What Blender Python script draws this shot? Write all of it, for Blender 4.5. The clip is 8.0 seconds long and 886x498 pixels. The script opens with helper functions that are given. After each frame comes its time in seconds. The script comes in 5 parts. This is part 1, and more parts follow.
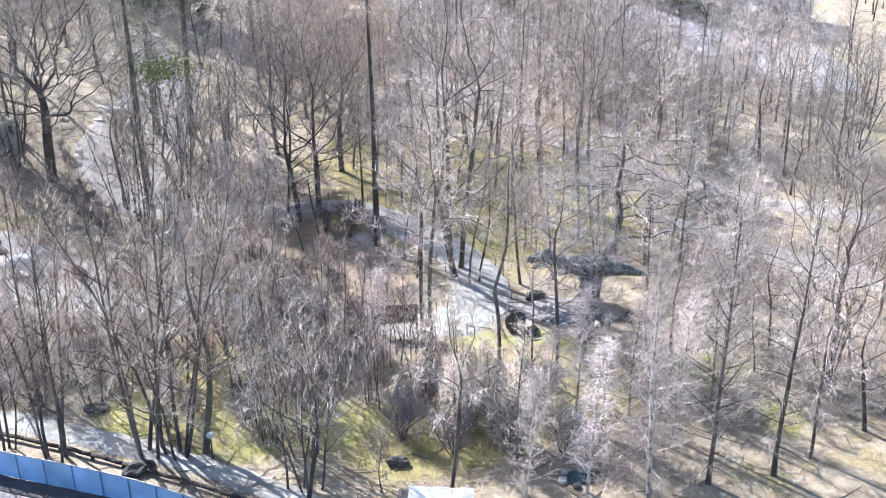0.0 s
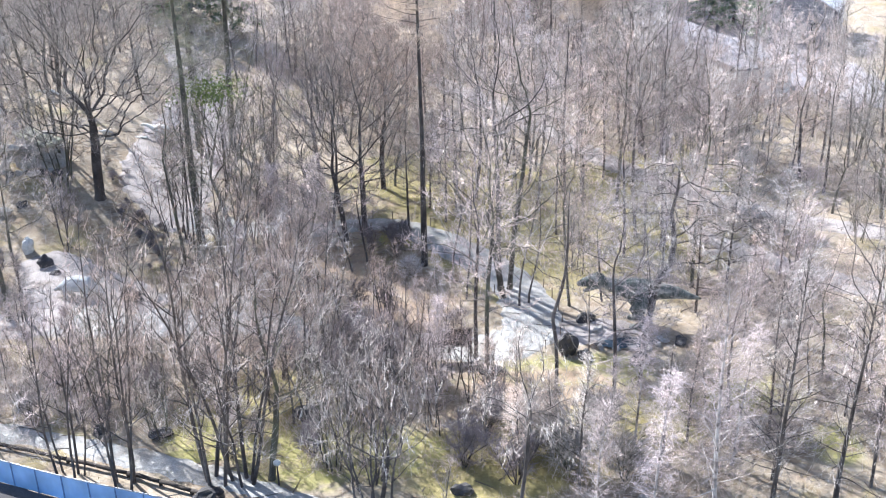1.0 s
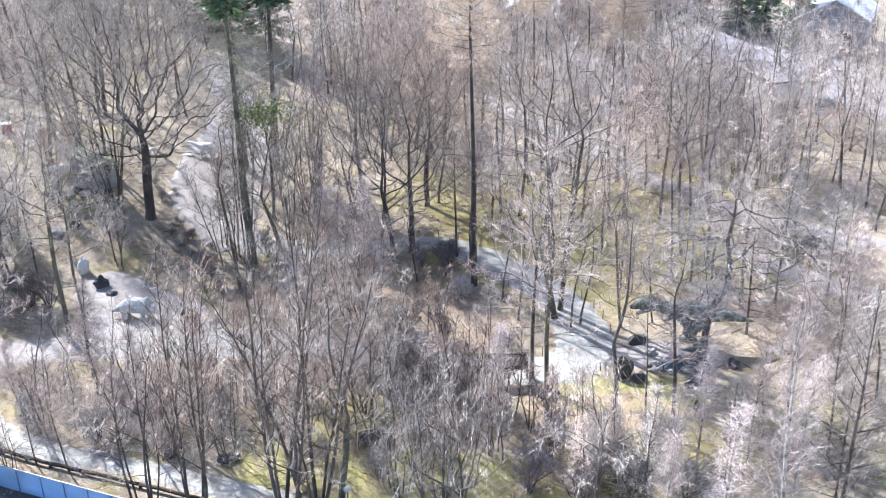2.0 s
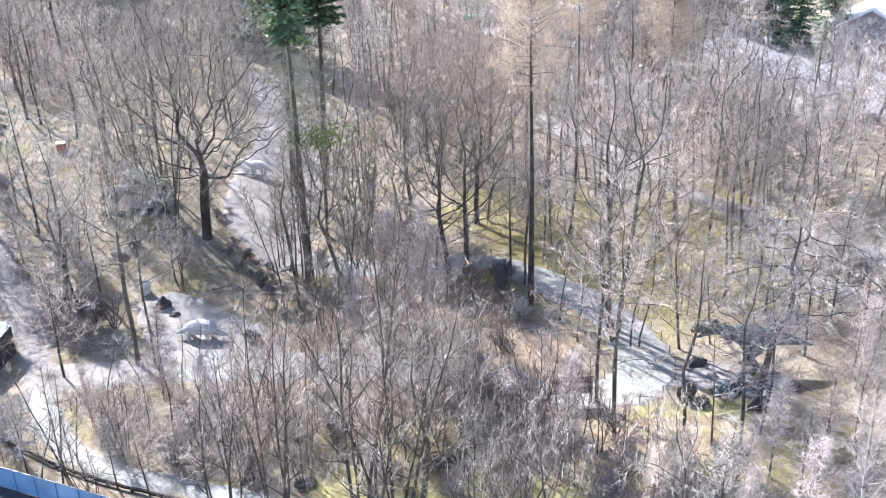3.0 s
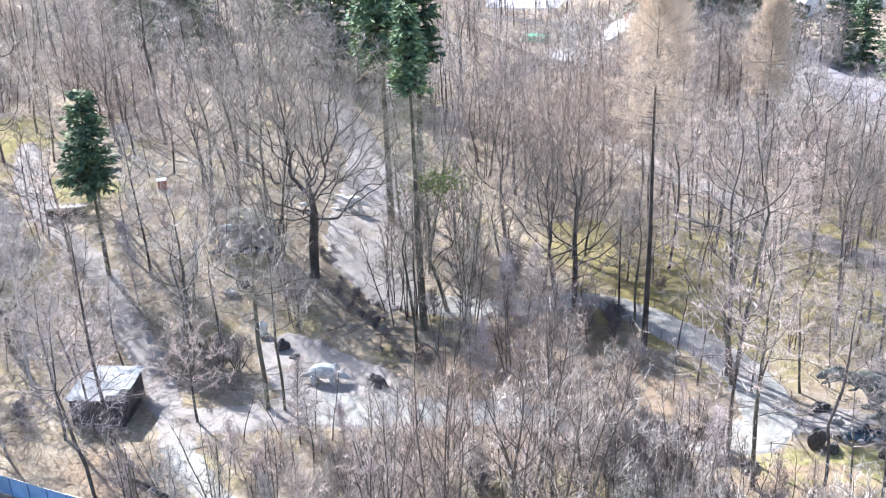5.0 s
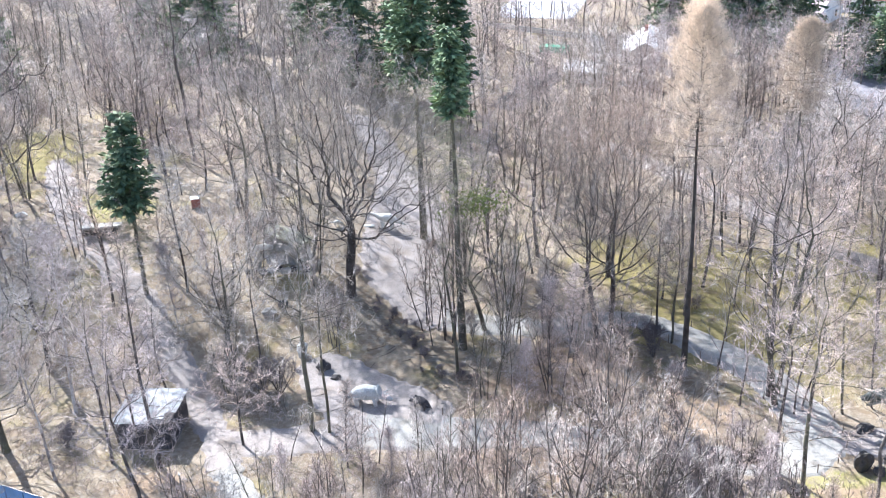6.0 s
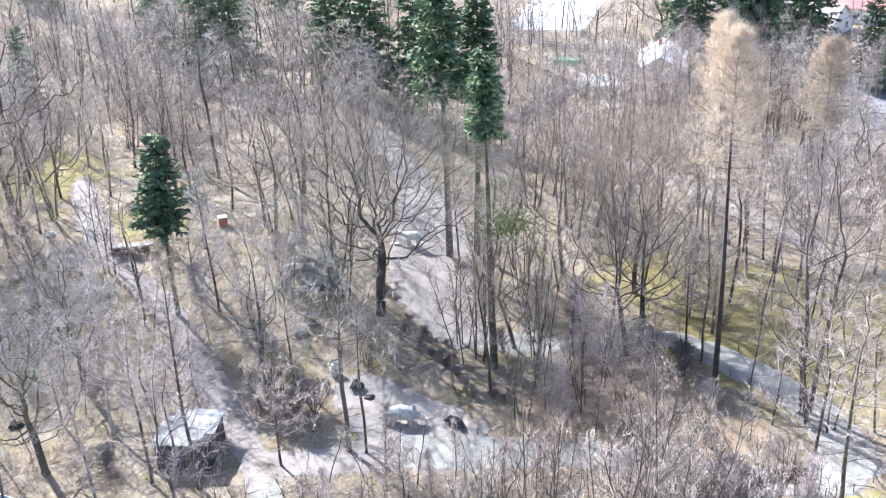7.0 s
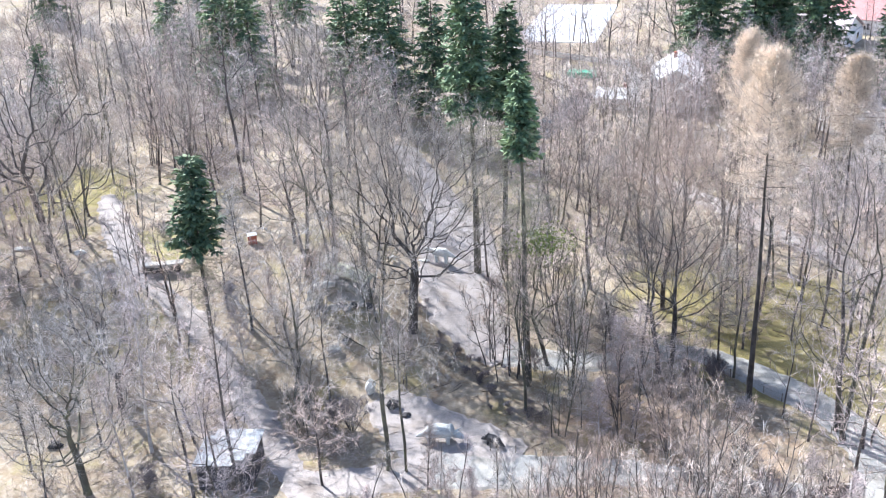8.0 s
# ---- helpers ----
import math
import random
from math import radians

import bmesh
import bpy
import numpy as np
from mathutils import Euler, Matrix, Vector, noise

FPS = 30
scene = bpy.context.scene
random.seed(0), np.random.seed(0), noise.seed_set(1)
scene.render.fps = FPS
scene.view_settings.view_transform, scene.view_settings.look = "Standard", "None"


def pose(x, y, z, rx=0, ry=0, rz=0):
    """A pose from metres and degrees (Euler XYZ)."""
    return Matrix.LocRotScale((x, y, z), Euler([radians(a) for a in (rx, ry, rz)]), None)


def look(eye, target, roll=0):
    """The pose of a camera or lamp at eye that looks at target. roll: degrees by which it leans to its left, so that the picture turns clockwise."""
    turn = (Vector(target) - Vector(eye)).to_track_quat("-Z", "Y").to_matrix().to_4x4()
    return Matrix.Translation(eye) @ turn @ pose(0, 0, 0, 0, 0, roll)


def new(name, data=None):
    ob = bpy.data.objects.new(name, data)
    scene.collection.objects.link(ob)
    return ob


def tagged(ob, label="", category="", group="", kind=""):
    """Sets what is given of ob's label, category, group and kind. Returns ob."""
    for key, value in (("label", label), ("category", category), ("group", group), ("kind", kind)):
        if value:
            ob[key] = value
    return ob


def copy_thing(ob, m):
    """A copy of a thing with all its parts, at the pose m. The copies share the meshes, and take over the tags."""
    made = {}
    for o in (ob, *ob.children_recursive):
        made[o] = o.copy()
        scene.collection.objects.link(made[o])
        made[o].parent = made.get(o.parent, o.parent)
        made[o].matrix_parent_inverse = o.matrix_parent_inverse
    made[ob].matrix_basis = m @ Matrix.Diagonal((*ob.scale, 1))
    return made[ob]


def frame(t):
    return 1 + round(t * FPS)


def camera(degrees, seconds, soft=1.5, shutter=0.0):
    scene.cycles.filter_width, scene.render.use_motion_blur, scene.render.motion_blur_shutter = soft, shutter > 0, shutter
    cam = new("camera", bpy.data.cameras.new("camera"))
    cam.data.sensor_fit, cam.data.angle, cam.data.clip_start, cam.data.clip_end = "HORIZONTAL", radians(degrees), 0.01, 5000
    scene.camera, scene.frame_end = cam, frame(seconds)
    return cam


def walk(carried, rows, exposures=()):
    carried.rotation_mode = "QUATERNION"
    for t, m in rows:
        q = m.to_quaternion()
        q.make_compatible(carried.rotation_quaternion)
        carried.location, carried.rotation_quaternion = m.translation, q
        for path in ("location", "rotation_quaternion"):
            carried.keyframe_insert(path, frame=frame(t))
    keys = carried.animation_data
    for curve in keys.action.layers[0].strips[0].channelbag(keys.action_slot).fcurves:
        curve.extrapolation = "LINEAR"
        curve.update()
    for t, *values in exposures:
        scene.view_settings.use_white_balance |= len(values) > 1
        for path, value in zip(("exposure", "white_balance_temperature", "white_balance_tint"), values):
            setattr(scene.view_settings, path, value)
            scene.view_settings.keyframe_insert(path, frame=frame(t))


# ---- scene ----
cam = camera(46.0, 8.0, 1.1)
# seconds, eye in metres, turn in degrees
PATH = [
    (0, 0.0, 0.0, 33.351, 66.149, 0.858, -0.347),
    (0.5, -1.334, 0.018, 34.334, 66.103, 0.989, -0.053),
    (1, -2.794, 0.024, 35.343, 66.051, 1.129, 0.236),
    (1.5, -4.249, -0.06, 36.415, 65.984, 1.297, 0.507),
    (3, -9.534, -0.634, 40.11, 65.716, 1.856, 1.289),
    (3.5, -11.661, -0.714, 41.301, 65.635, 2.011, 1.5),
    (4, -13.92, -0.776, 42.482, 65.576, 2.137, 1.646),
    (4.5, -16.137, -0.755, 43.565, 65.552, 2.222, 1.725),
    (6, -21.484, -0.39, 46.337, 65.631, 2.439, 1.663),
    (6.5, -22.921, -0.513, 47.202, 65.745, 2.513, 1.612),
    (7, -24.271, -0.631, 47.951, 65.916, 2.606, 1.515),
    (7.5, -25.695, -0.76, 48.624, 66.096, 2.711, 1.406),
    (8, -27.392, -0.905, 49.353, 66.26, 2.827, 1.295),
]
EXPOSURES = [(0.0, 1.59, 5850, 11), (4.5, 1.57, 5870, 11), (8.0, 1.53, 5880, 11)]
walk(cam, [(t, pose(x, y, z, rx, ry, rz)) for t, x, y, z, rx, ry, rz in PATH], EXPOSURES)

# ---- light: clear spring day, sun high behind the park ----
SUN_FROM = Vector((-0.656, 0.755, 0.88)).normalized()
world = bpy.data.worlds.new("sky")
scene.world = world
world.use_nodes = True
wn, wl = world.node_tree.nodes, world.node_tree.links
sky = wn.new("ShaderNodeTexSky")
sky.sky_type, sky.sun_disc = "NISHITA", False
sky.sun_elevation = math.asin(SUN_FROM.z)
sky.sun_rotation = math.atan2(SUN_FROM.x, SUN_FROM.y)
wl.new(sky.outputs["Color"], wn["Background"].inputs["Color"])
wn["Background"].inputs["Strength"].default_value = 0.1
sun_data = bpy.data.lights.new("sun", "SUN")
sun_data.energy, sun_data.angle, sun_data.color = 5.0, radians(0.6), (1.0, 0.96, 0.9)
sun = new("sun", sun_data)
sun.matrix_world = look(SUN_FROM * 200, (0, 0, 0))


# ---- materials ----
def material(name, base, rough=0.85, metal=0.0):
    """A node material; returns it with its tree and its surface node."""
    m = bpy.data.materials.new(name)
    m.use_nodes = True
    b = m.node_tree.nodes["Principled BSDF"]
    b.inputs["Base Color"].default_value = (*base, 1)
    b.inputs["Roughness"].default_value, b.inputs["Metallic"].default_value = rough, metal
    b.inputs["Specular IOR Level"].default_value = 0.25
    return m, m.node_tree, b


def mottled(name, colours, scale=3.0, fine=25.0, rough=0.85, bump=0.3, per_object=0.0, metal=0.0, per_piece=0.0):
    """Colours mixed by coarse noise, darkened and lightened by fine noise, with fine relief."""
    m, tree, b = material(name, colours[0], rough, metal)
    n, l = tree.nodes, tree.links
    at = n.new("ShaderNodeNewGeometry")
    coarse, grain, ramp = n.new("ShaderNodeTexNoise"), n.new("ShaderNodeTexNoise"), n.new("ShaderNodeValToRGB")
    coarse.inputs["Scale"].default_value, coarse.inputs["Detail"].default_value = scale, 5
    grain.inputs["Scale"].default_value, grain.inputs["Detail"].default_value = fine, 4
    for t in (coarse, grain):
        l.new(at.outputs["Position"], t.inputs["Vector"])
    spots = ramp.color_ramp.elements
    while len(spots) < len(colours):
        spots.new(0.5)
    for k, c in enumerate(colours):
        spots[k].position = 0.33 + 0.34 * k / max(1, len(colours) - 1)
        spots[k].color = (*c, 1)
    l.new(coarse.outputs["Fac"], ramp.inputs["Fac"])
    vary = n.new("ShaderNodeHueSaturation")
    shade = n.new("ShaderNodeMapRange")
    shade.inputs["From Min"].default_value, shade.inputs["From Max"].default_value = 0.25, 0.75
    shade.inputs["To Min"].default_value, shade.inputs["To Max"].default_value = 0.72, 1.28
    l.new(grain.outputs["Fac"], shade.inputs["Value"])
    value = shade.outputs["Result"]
    for amount, source, socket in ((per_object, "ShaderNodeObjectInfo", "Random"), (per_piece, "ShaderNodeNewGeometry", "Random Per Island")):
        if amount:
            info, spread, times = n.new(source), n.new("ShaderNodeMapRange"), n.new("ShaderNodeMath")
            spread.inputs["To Min"].default_value, spread.inputs["To Max"].default_value = 1 - amount, 1 + amount
            times.operation = "MULTIPLY"
            l.new(info.outputs[socket], spread.inputs["Value"])
            l.new(spread.outputs["Result"], times.inputs[0])
            l.new(value, times.inputs[1])
            value = times.outputs["Value"]
    l.new(value, vary.inputs["Value"])
    l.new(ramp.outputs["Color"], vary.inputs["Color"])
    l.new(vary.outputs["Color"], b.inputs["Base Color"])
    if bump:
        relief = n.new("ShaderNodeBump")
        relief.inputs["Strength"].default_value, relief.inputs["Distance"].default_value = bump, 0.03
        l.new(grain.outputs["Fac"], relief.inputs["Height"])
        l.new(relief.outputs["Normal"], b.inputs["Normal"])
    return m


BARK = mottled("bark", [(0.055, 0.047, 0.044), (0.09, 0.078, 0.072), (0.145, 0.128, 0.117)], 1.2, 14, 0.95, 0.6, 0.25)
BARK_MOSSY = mottled("mossy_bark", [(0.075, 0.069, 0.057), (0.12, 0.112, 0.087), (0.15, 0.148, 0.095)], 0.9, 12, 0.95, 0.6, 0.2)
BIRCH_BARK = mottled("birch_bark", [(0.55, 0.52, 0.49), (0.42, 0.38, 0.36), (0.12, 0.10, 0.09)], 2.2, 9, 0.8, 0.4, 0.1)
TWIG_GREY = mottled("grey_twigs", [(0.39, 0.35, 0.32), (0.53, 0.48, 0.44)], 0.4, 6, 0.8, 0, 0.35, per_piece=0.65)
TWIG_PINK = mottled("reddish_twigs", [(0.42, 0.35, 0.335), (0.56, 0.475, 0.455)], 0.4, 6, 0.8, 0, 0.3, per_piece=0.65)
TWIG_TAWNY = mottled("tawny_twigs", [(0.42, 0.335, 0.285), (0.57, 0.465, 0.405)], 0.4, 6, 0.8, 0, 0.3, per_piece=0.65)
TWIG_BROWN = mottled("brown_twigs", [(0.36, 0.295, 0.265), (0.46, 0.385, 0.35)], 0.4, 6, 0.8, 0, 0.2, per_piece=0.5)
TWIG_OLIVE = mottled("olive_twigs", [(0.23, 0.22, 0.15), (0.30, 0.28, 0.2)], 0.4, 6, 0.8, 0, 0.25, per_piece=0.3)
TWIG_TAN = mottled("tan_larch_twigs", [(0.62, 0.53, 0.44), (0.74, 0.645, 0.55)], 0.4, 6, 0.8, 0, 0.12, per_piece=0.25)
TWIG_CHARCOAL = mottled("charcoal_twigs", [(0.17, 0.155, 0.15), (0.26, 0.24, 0.23)], 0.5, 7, 0.8, 0, 0.25, per_piece=0.5)
TWIG_DARK = mottled("dark_shrub_twigs", [(0.17, 0.147, 0.15), (0.26, 0.225, 0.228)], 0.8, 8, 0.8, 0, 0.25, per_piece=0.3)
NEEDLES = mottled("fir_needles", [(0.085, 0.14, 0.09), (0.14, 0.20, 0.11), (0.23, 0.29, 0.14)], 0.8, 5, 0.7, 0, 0.25, per_piece=0.35)
IVY = mottled("evergreen_leaves", [(0.13, 0.17, 0.05), (0.22, 0.25, 0.08)], 0.8, 8, 0.6, 0, 0.2, per_piece=0.35)
PATH_M = mottled("pale_gravel_path", [(0.295, 0.288, 0.268), (0.355, 0.348, 0.328), (0.26, 0.24, 0.212)], 0.5, 12, 0.95, 0.3)
PLAZA_M = mottled("trodden_pale_earth", [(0.285, 0.255, 0.238), (0.345, 0.312, 0.295), (0.245, 0.21, 0.182)], 0.4, 10, 0.95, 0.35)
WOOD = mottled("weathered_wood", [(0.13, 0.105, 0.085), (0.22, 0.18, 0.145)], 2.0, 18, 0.9, 0.4, 0.25)
LOG_M = mottled("dark_log_bark", [(0.04, 0.034, 0.03), (0.08, 0.068, 0.058)], 2.0, 14, 0.95, 0.6)
STONE = mottled("grey_stone", [(0.30, 0.285, 0.265), (0.42, 0.40, 0.375), (0.25, 0.24, 0.20)], 1.3, 12, 0.9, 0.6, 0.15)
STONE_DARK = mottled("dark_stone", [(0.045, 0.043, 0.047), (0.085, 0.08, 0.082), (0.07, 0.066, 0.058)], 1.5, 14, 0.9, 0.7, 0.15)
STATUE_GREY = mottled("grey_painted_concrete", [(0.42, 0.435, 0.435), (0.52, 0.535, 0.53), (0.33, 0.345, 0.34)], 2.2, 20, 0.75, 0.4)
STATUE_WHITE = mottled("white_painted_concrete", [(0.60, 0.60, 0.57), (0.72, 0.72, 0.69), (0.46, 0.46, 0.43)], 1.6, 18, 0.75, 0.4)
STATUE_GREEN = mottled("grey_green_painted_hide", [(0.05, 0.062, 0.055), (0.115, 0.13, 0.115), (0.27, 0.285, 0.26)], 2.4, 18, 0.6, 0.5)
FENCE_DARK = mottled("dark_blue_post_paint", [(0.09, 0.17, 0.34), (0.13, 0.22, 0.40)], 0.8, 6, 0.5, 0.0, 0.1)
# dark grey for the painted fence shadow and the dark patch beyond the wood
DARK_GROUND = mottled("dark_grey_ground", [(0.05, 0.05, 0.055), (0.075, 0.075, 0.08), (0.06, 0.055, 0.055)], 0.5, 14, 0.9, 0.4)
FENCE_BLUE = mottled("blue_fence_sheet", [(0.27, 0.44, 0.68), (0.32, 0.50, 0.73)], 0.35, 0.7, 0.45, 0.0, 0.07)
_fence = FENCE_BLUE.node_tree
_glow, _blend = _fence.nodes.new("ShaderNodeBsdfTranslucent"), _fence.nodes.new("ShaderNodeMixShader")
_glow.inputs["Color"].default_value = (0.24, 0.42, 0.70, 1)
_blend.inputs[0].default_value = 0.35
_fence.links.new(_fence.nodes["Principled BSDF"].outputs[0], _blend.inputs[1])
_fence.links.new(_glow.outputs[0], _blend.inputs[2])
_fence.links.new(_blend.outputs[0], _fence.nodes["Material Output"].inputs["Surface"])
STEEL = mottled("galvanised_steel", [(0.30, 0.32, 0.34), (0.40, 0.41, 0.42)], 2.0, 30, 0.5, 0.1, metal=0.6)
ROOF_PALE = mottled("weathered_pale_roof_sheet", [(0.62, 0.64, 0.66), (0.72, 0.73, 0.74), (0.50, 0.49, 0.49)], 1.1, 9, 0.6, 0.2)
HUT_ROOF = mottled("stained_roof_sheet", [(0.33, 0.345, 0.36), (0.45, 0.47, 0.49), (0.26, 0.26, 0.26)], 0.9, 7, 0.6, 0.2, 0.12)
HUT_WALL = mottled("dark_hut_boards", [(0.055, 0.05, 0.055), (0.10, 0.09, 0.09)], 1.5, 14, 0.85, 0.4, 0.2)
WHITE_WALL = mottled("white_plaster", [(0.70, 0.70, 0.69), (0.78, 0.78, 0.77), (0.62, 0.60, 0.58)], 0.25, 4, 0.85, 0.15)
ROOF_LILAC = mottled("grey_lilac_roofing", [(0.215, 0.205, 0.22), (0.28, 0.265, 0.28)], 0.3, 5, 0.8, 0.15)
ROOF_PINK = mottled("pale_pink_roofing", [(0.50, 0.41, 0.41), (0.58, 0.49, 0.48)], 0.3, 5, 0.8, 0.2)
ROOF_RED = mottled("faded_red_roofing", [(0.42, 0.20, 0.19), (0.52, 0.27, 0.25)], 0.3, 5, 0.8, 0.2)
RED_PAINT = mottled("rusty_red_paint", [(0.35, 0.09, 0.06), (0.42, 0.15, 0.10)], 2.0, 20, 0.6, 0.15)
GREEN_PAINT = mottled("bright_green_sheet", [(0.05, 0.35, 0.20), (0.08, 0.42, 0.26)], 1.0, 8, 0.5, 0.1)
GROTTO_TURF = mottled("pale_turf_slab", [(0.40, 0.40, 0.29), (0.48, 0.47, 0.36), (0.33, 0.31, 0.22)], 0.9, 9, 0.9, 0.4)
GLASS_DARK, _, _ = material("dark_window_glass", (0.03, 0.035, 0.045), 0.08)
WATER_M, _, _wb = material("basin_water", (0.03, 0.05, 0.07), 0.08)
_wb.inputs["Specular IOR Level"].default_value = 0.5
DRY_GRASS = mottled("dry_grass_blades", [(0.36, 0.30, 0.17), (0.42, 0.35, 0.22), (0.26, 0.27, 0.09)], 0.15, 3, 0.9, 0, per_piece=0.35)


def ground_material():
    """Leaf litter, dry grass and moss; lawns are greener where the place has them."""
    m, tree, b = material("park_ground", (0.4, 0.33, 0.28), 0.97)
    n, l = tree.nodes, tree.links
    at = n.new("ShaderNodeNewGeometry")

    def noise_at(scale, detail=5.0, rough=0.55):
        t = n.new("ShaderNodeTexNoise")
        t.inputs["Scale"].default_value, t.inputs["Detail"].default_value, t.inputs["Roughness"].default_value = scale, detail, rough
        l.new(at.outputs["Position"], t.inputs["Vector"])
        return t.outputs["Fac"]

    def ramp(fac, lo, hi):
        r = n.new("ShaderNodeMapRange")
        r.inputs["From Min"].default_value, r.inputs["From Max"].default_value = lo, hi
        r.interpolation_type = "SMOOTHSTEP"
        l.new(fac, r.inputs["Value"])
        return r.outputs["Result"]

    def mix(fac, a, c):
        x = n.new("ShaderNodeMix")
        x.data_type = "RGBA"
        l.new(fac, x.inputs[0])
        for socket, v in ((x.inputs[6], a), (x.inputs[7], c)):
            if isinstance(v, tuple):
                socket.default_value = (*v, 1)
            else:
                l.new(v, socket)
        return x.outputs[2]

    def calc(op, a, c=0.0):
        x = n.new("ShaderNodeMath")
        x.operation = op
        for socket, v in ((x.inputs[0], a), (x.inputs[1], c)):
            if isinstance(v, (int, float)):
                socket.default_value = v
            else:
                l.new(v, socket)
        return x.outputs[0]

    parts = n.new("ShaderNodeSeparateXYZ")
    l.new(at.outputs["Position"], parts.inputs[0])
    wander = calc("MULTIPLY", calc("SUBTRACT", noise_at(0.25), 0.5), 1.6)

    def patch(x, y, rx, ry):
        """1 inside an oval bed of the ground with a ragged rim."""
        u = calc("DIVIDE", calc("SUBTRACT", parts.outputs[0], x), rx)
        v = calc("DIVIDE", calc("SUBTRACT", parts.outputs[1], y), ry)
        d = calc("ADD", calc("SQRT", calc("ADD", calc("MULTIPLY", u, u), calc("MULTIPLY", v, v))), wander)
        return ramp(d, 1.15, 0.75)

    litter = mix(ramp(noise_at(0.5), 0.38, 0.62), (0.31, 0.258, 0.192), (0.235, 0.182, 0.126))
    litter = mix(ramp(noise_at(2.2), 0.45, 0.7), litter, (0.37, 0.322, 0.258))
    lawn = mix(ramp(noise_at(0.7), 0.35, 0.65), (0.285, 0.24, 0.10), (0.215, 0.188, 0.07))
    lawn = mix(ramp(noise_at(2.8), 0.5, 0.72), lawn, (0.335, 0.285, 0.125))
    moss = mix(ramp(noise_at(1.6), 0.35, 0.65), (0.25, 0.235, 0.085), (0.33, 0.30, 0.13))
    olive = patch(6.2, 86.0, 15, 14)
    for bed in LAWNS:
        olive = calc("MAXIMUM", olive, patch(*bed))
    green = None
    for bed in MOSSES:
        green = patch(*bed) if green is None else calc("MAXIMUM", green, patch(*bed))
    stray = calc("MULTIPLY", ramp(noise_at(0.16), 0.54, 0.66), 0.6)
    colour = mix(calc("MULTIPLY", calc("MAXIMUM", olive, stray), 0.9), litter, lawn)
    colour = mix(calc("MULTIPLY", green, ramp(noise_at(1.1), 0.3, 0.55)), colour, moss)
    rust = None
    for bed in RUSTS:
        rust = patch(*bed) if rust is None else calc("MAXIMUM", rust, patch(*bed))
    colour = mix(calc("MULTIPLY", rust, ramp(noise_at(0.8), 0.3, 0.6)), colour, (0.34, 0.25, 0.172))
    earth = ramp(noise_at(0.55, 6), 0.55, 0.68)
    colour = mix(calc("MULTIPLY", earth, 0.55), colour, (0.22, 0.165, 0.125))
    speck = n.new("ShaderNodeHueSaturation")
    l.new(colour, speck.inputs["Color"])
    l.new(calc("ADD", calc("MULTIPLY", noise_at(9, 6, 0.7), 0.9), 0.55), speck.inputs["Value"])
    l.new(speck.outputs["Color"], b.inputs["Base Color"])
    relief = n.new("ShaderNodeBump")
    relief.inputs["Strength"].default_value, relief.inputs["Distance"].default_value = 0.7, 0.08
    l.new(noise_at(5, 7, 0.7), relief.inputs["Height"])
    l.new(relief.outputs["Normal"], b.inputs["Normal"])
    return m


LAWNS = [(-3.6, 96.6, 9.2, 9.3), (17.7, 97.6, 8.0, 9.3), (-62.6, 101.1, 5.8, 4.7), (-79.4, 117.4, 10.3, 9.3), (-15.1, 55.7, 6.9, 6.2), (-1.0, 50.0, 8.0, 4.5), (9.0, 54.0, 6.0, 3.0)]
MOSSES = [(-6.6, 50.8, 3.4, 3.0), (2.8, 59.3, 3.0, 2.8), (7.4, 59.5, 3.4, 2.2), (1.4, 70.1, 1.8, 1.6), (-11.6, 50.4, 4.6, 3.4), (-7.2, 82.1, 2.5, 1.4), (16.5, 56.2, 2.8, 2.5), (-17.4, 52.0, 3.4, 2.3), (19.1, 50.9, 2.1, 1.9), (-60.8, 101.0, 3.4, 3.1)]
RUSTS = [(-14.0, 74.0, 7.5, 7.5), (-18.0, 64.0, 6.0, 5.0), (-7.0, 69.0, 4.0, 4.0), (3.0, 57.5, 5.0, 2.5), (-45.0, 60.0, 5.0, 3.0)]
GROUND = ground_material()


# ---- mesh helpers ----
def link_mesh(name, verts, faces, mat, parent=None, label="", smooth=False):
    me = bpy.data.meshes.new(name)
    me.from_pydata([tuple(v) for v in verts], [], faces)
    me.update()
    if smooth:
        me.polygons.foreach_set("use_smooth", [True] * len(me.polygons))
    me.materials.append(mat)
    ob = new(name, me)
    if parent is not None:
        ob.parent = parent
    if label:
        tagged(ob, label)
    return ob


def part(name, bm, mat, parent=None, label="", smooth=False):
    """One bmesh as one mesh object under a thing or a part."""
    me = bpy.data.meshes.new(name)
    bmesh.ops.recalc_face_normals(bm, faces=bm.faces)
    bm.to_mesh(me)
    bm.free()
    if smooth:
        me.polygons.foreach_set("use_smooth", [True] * len(me.polygons))
    me.materials.append(mat)
    ob = new(name, me)
    if parent is not None:
        ob.parent = parent
    if label:
        tagged(ob, label)
    return ob


def box(bm, size, at=(0, 0, 0), turn=(0, 0, 0), bevel=0.0):
    """A box of that size with its middle at a place, with softened edges."""
    made = bmesh.ops.create_cube(bm, size=1.0, matrix=pose(*at, *turn) @ Matrix.Diagonal((*size, 1)))
    if bevel:
        edges = list({e for v in made["verts"] for e in v.link_edges})
        bmesh.ops.bevel(bm, geom=edges, offset=bevel, segments=1, affect="EDGES")
    return bm


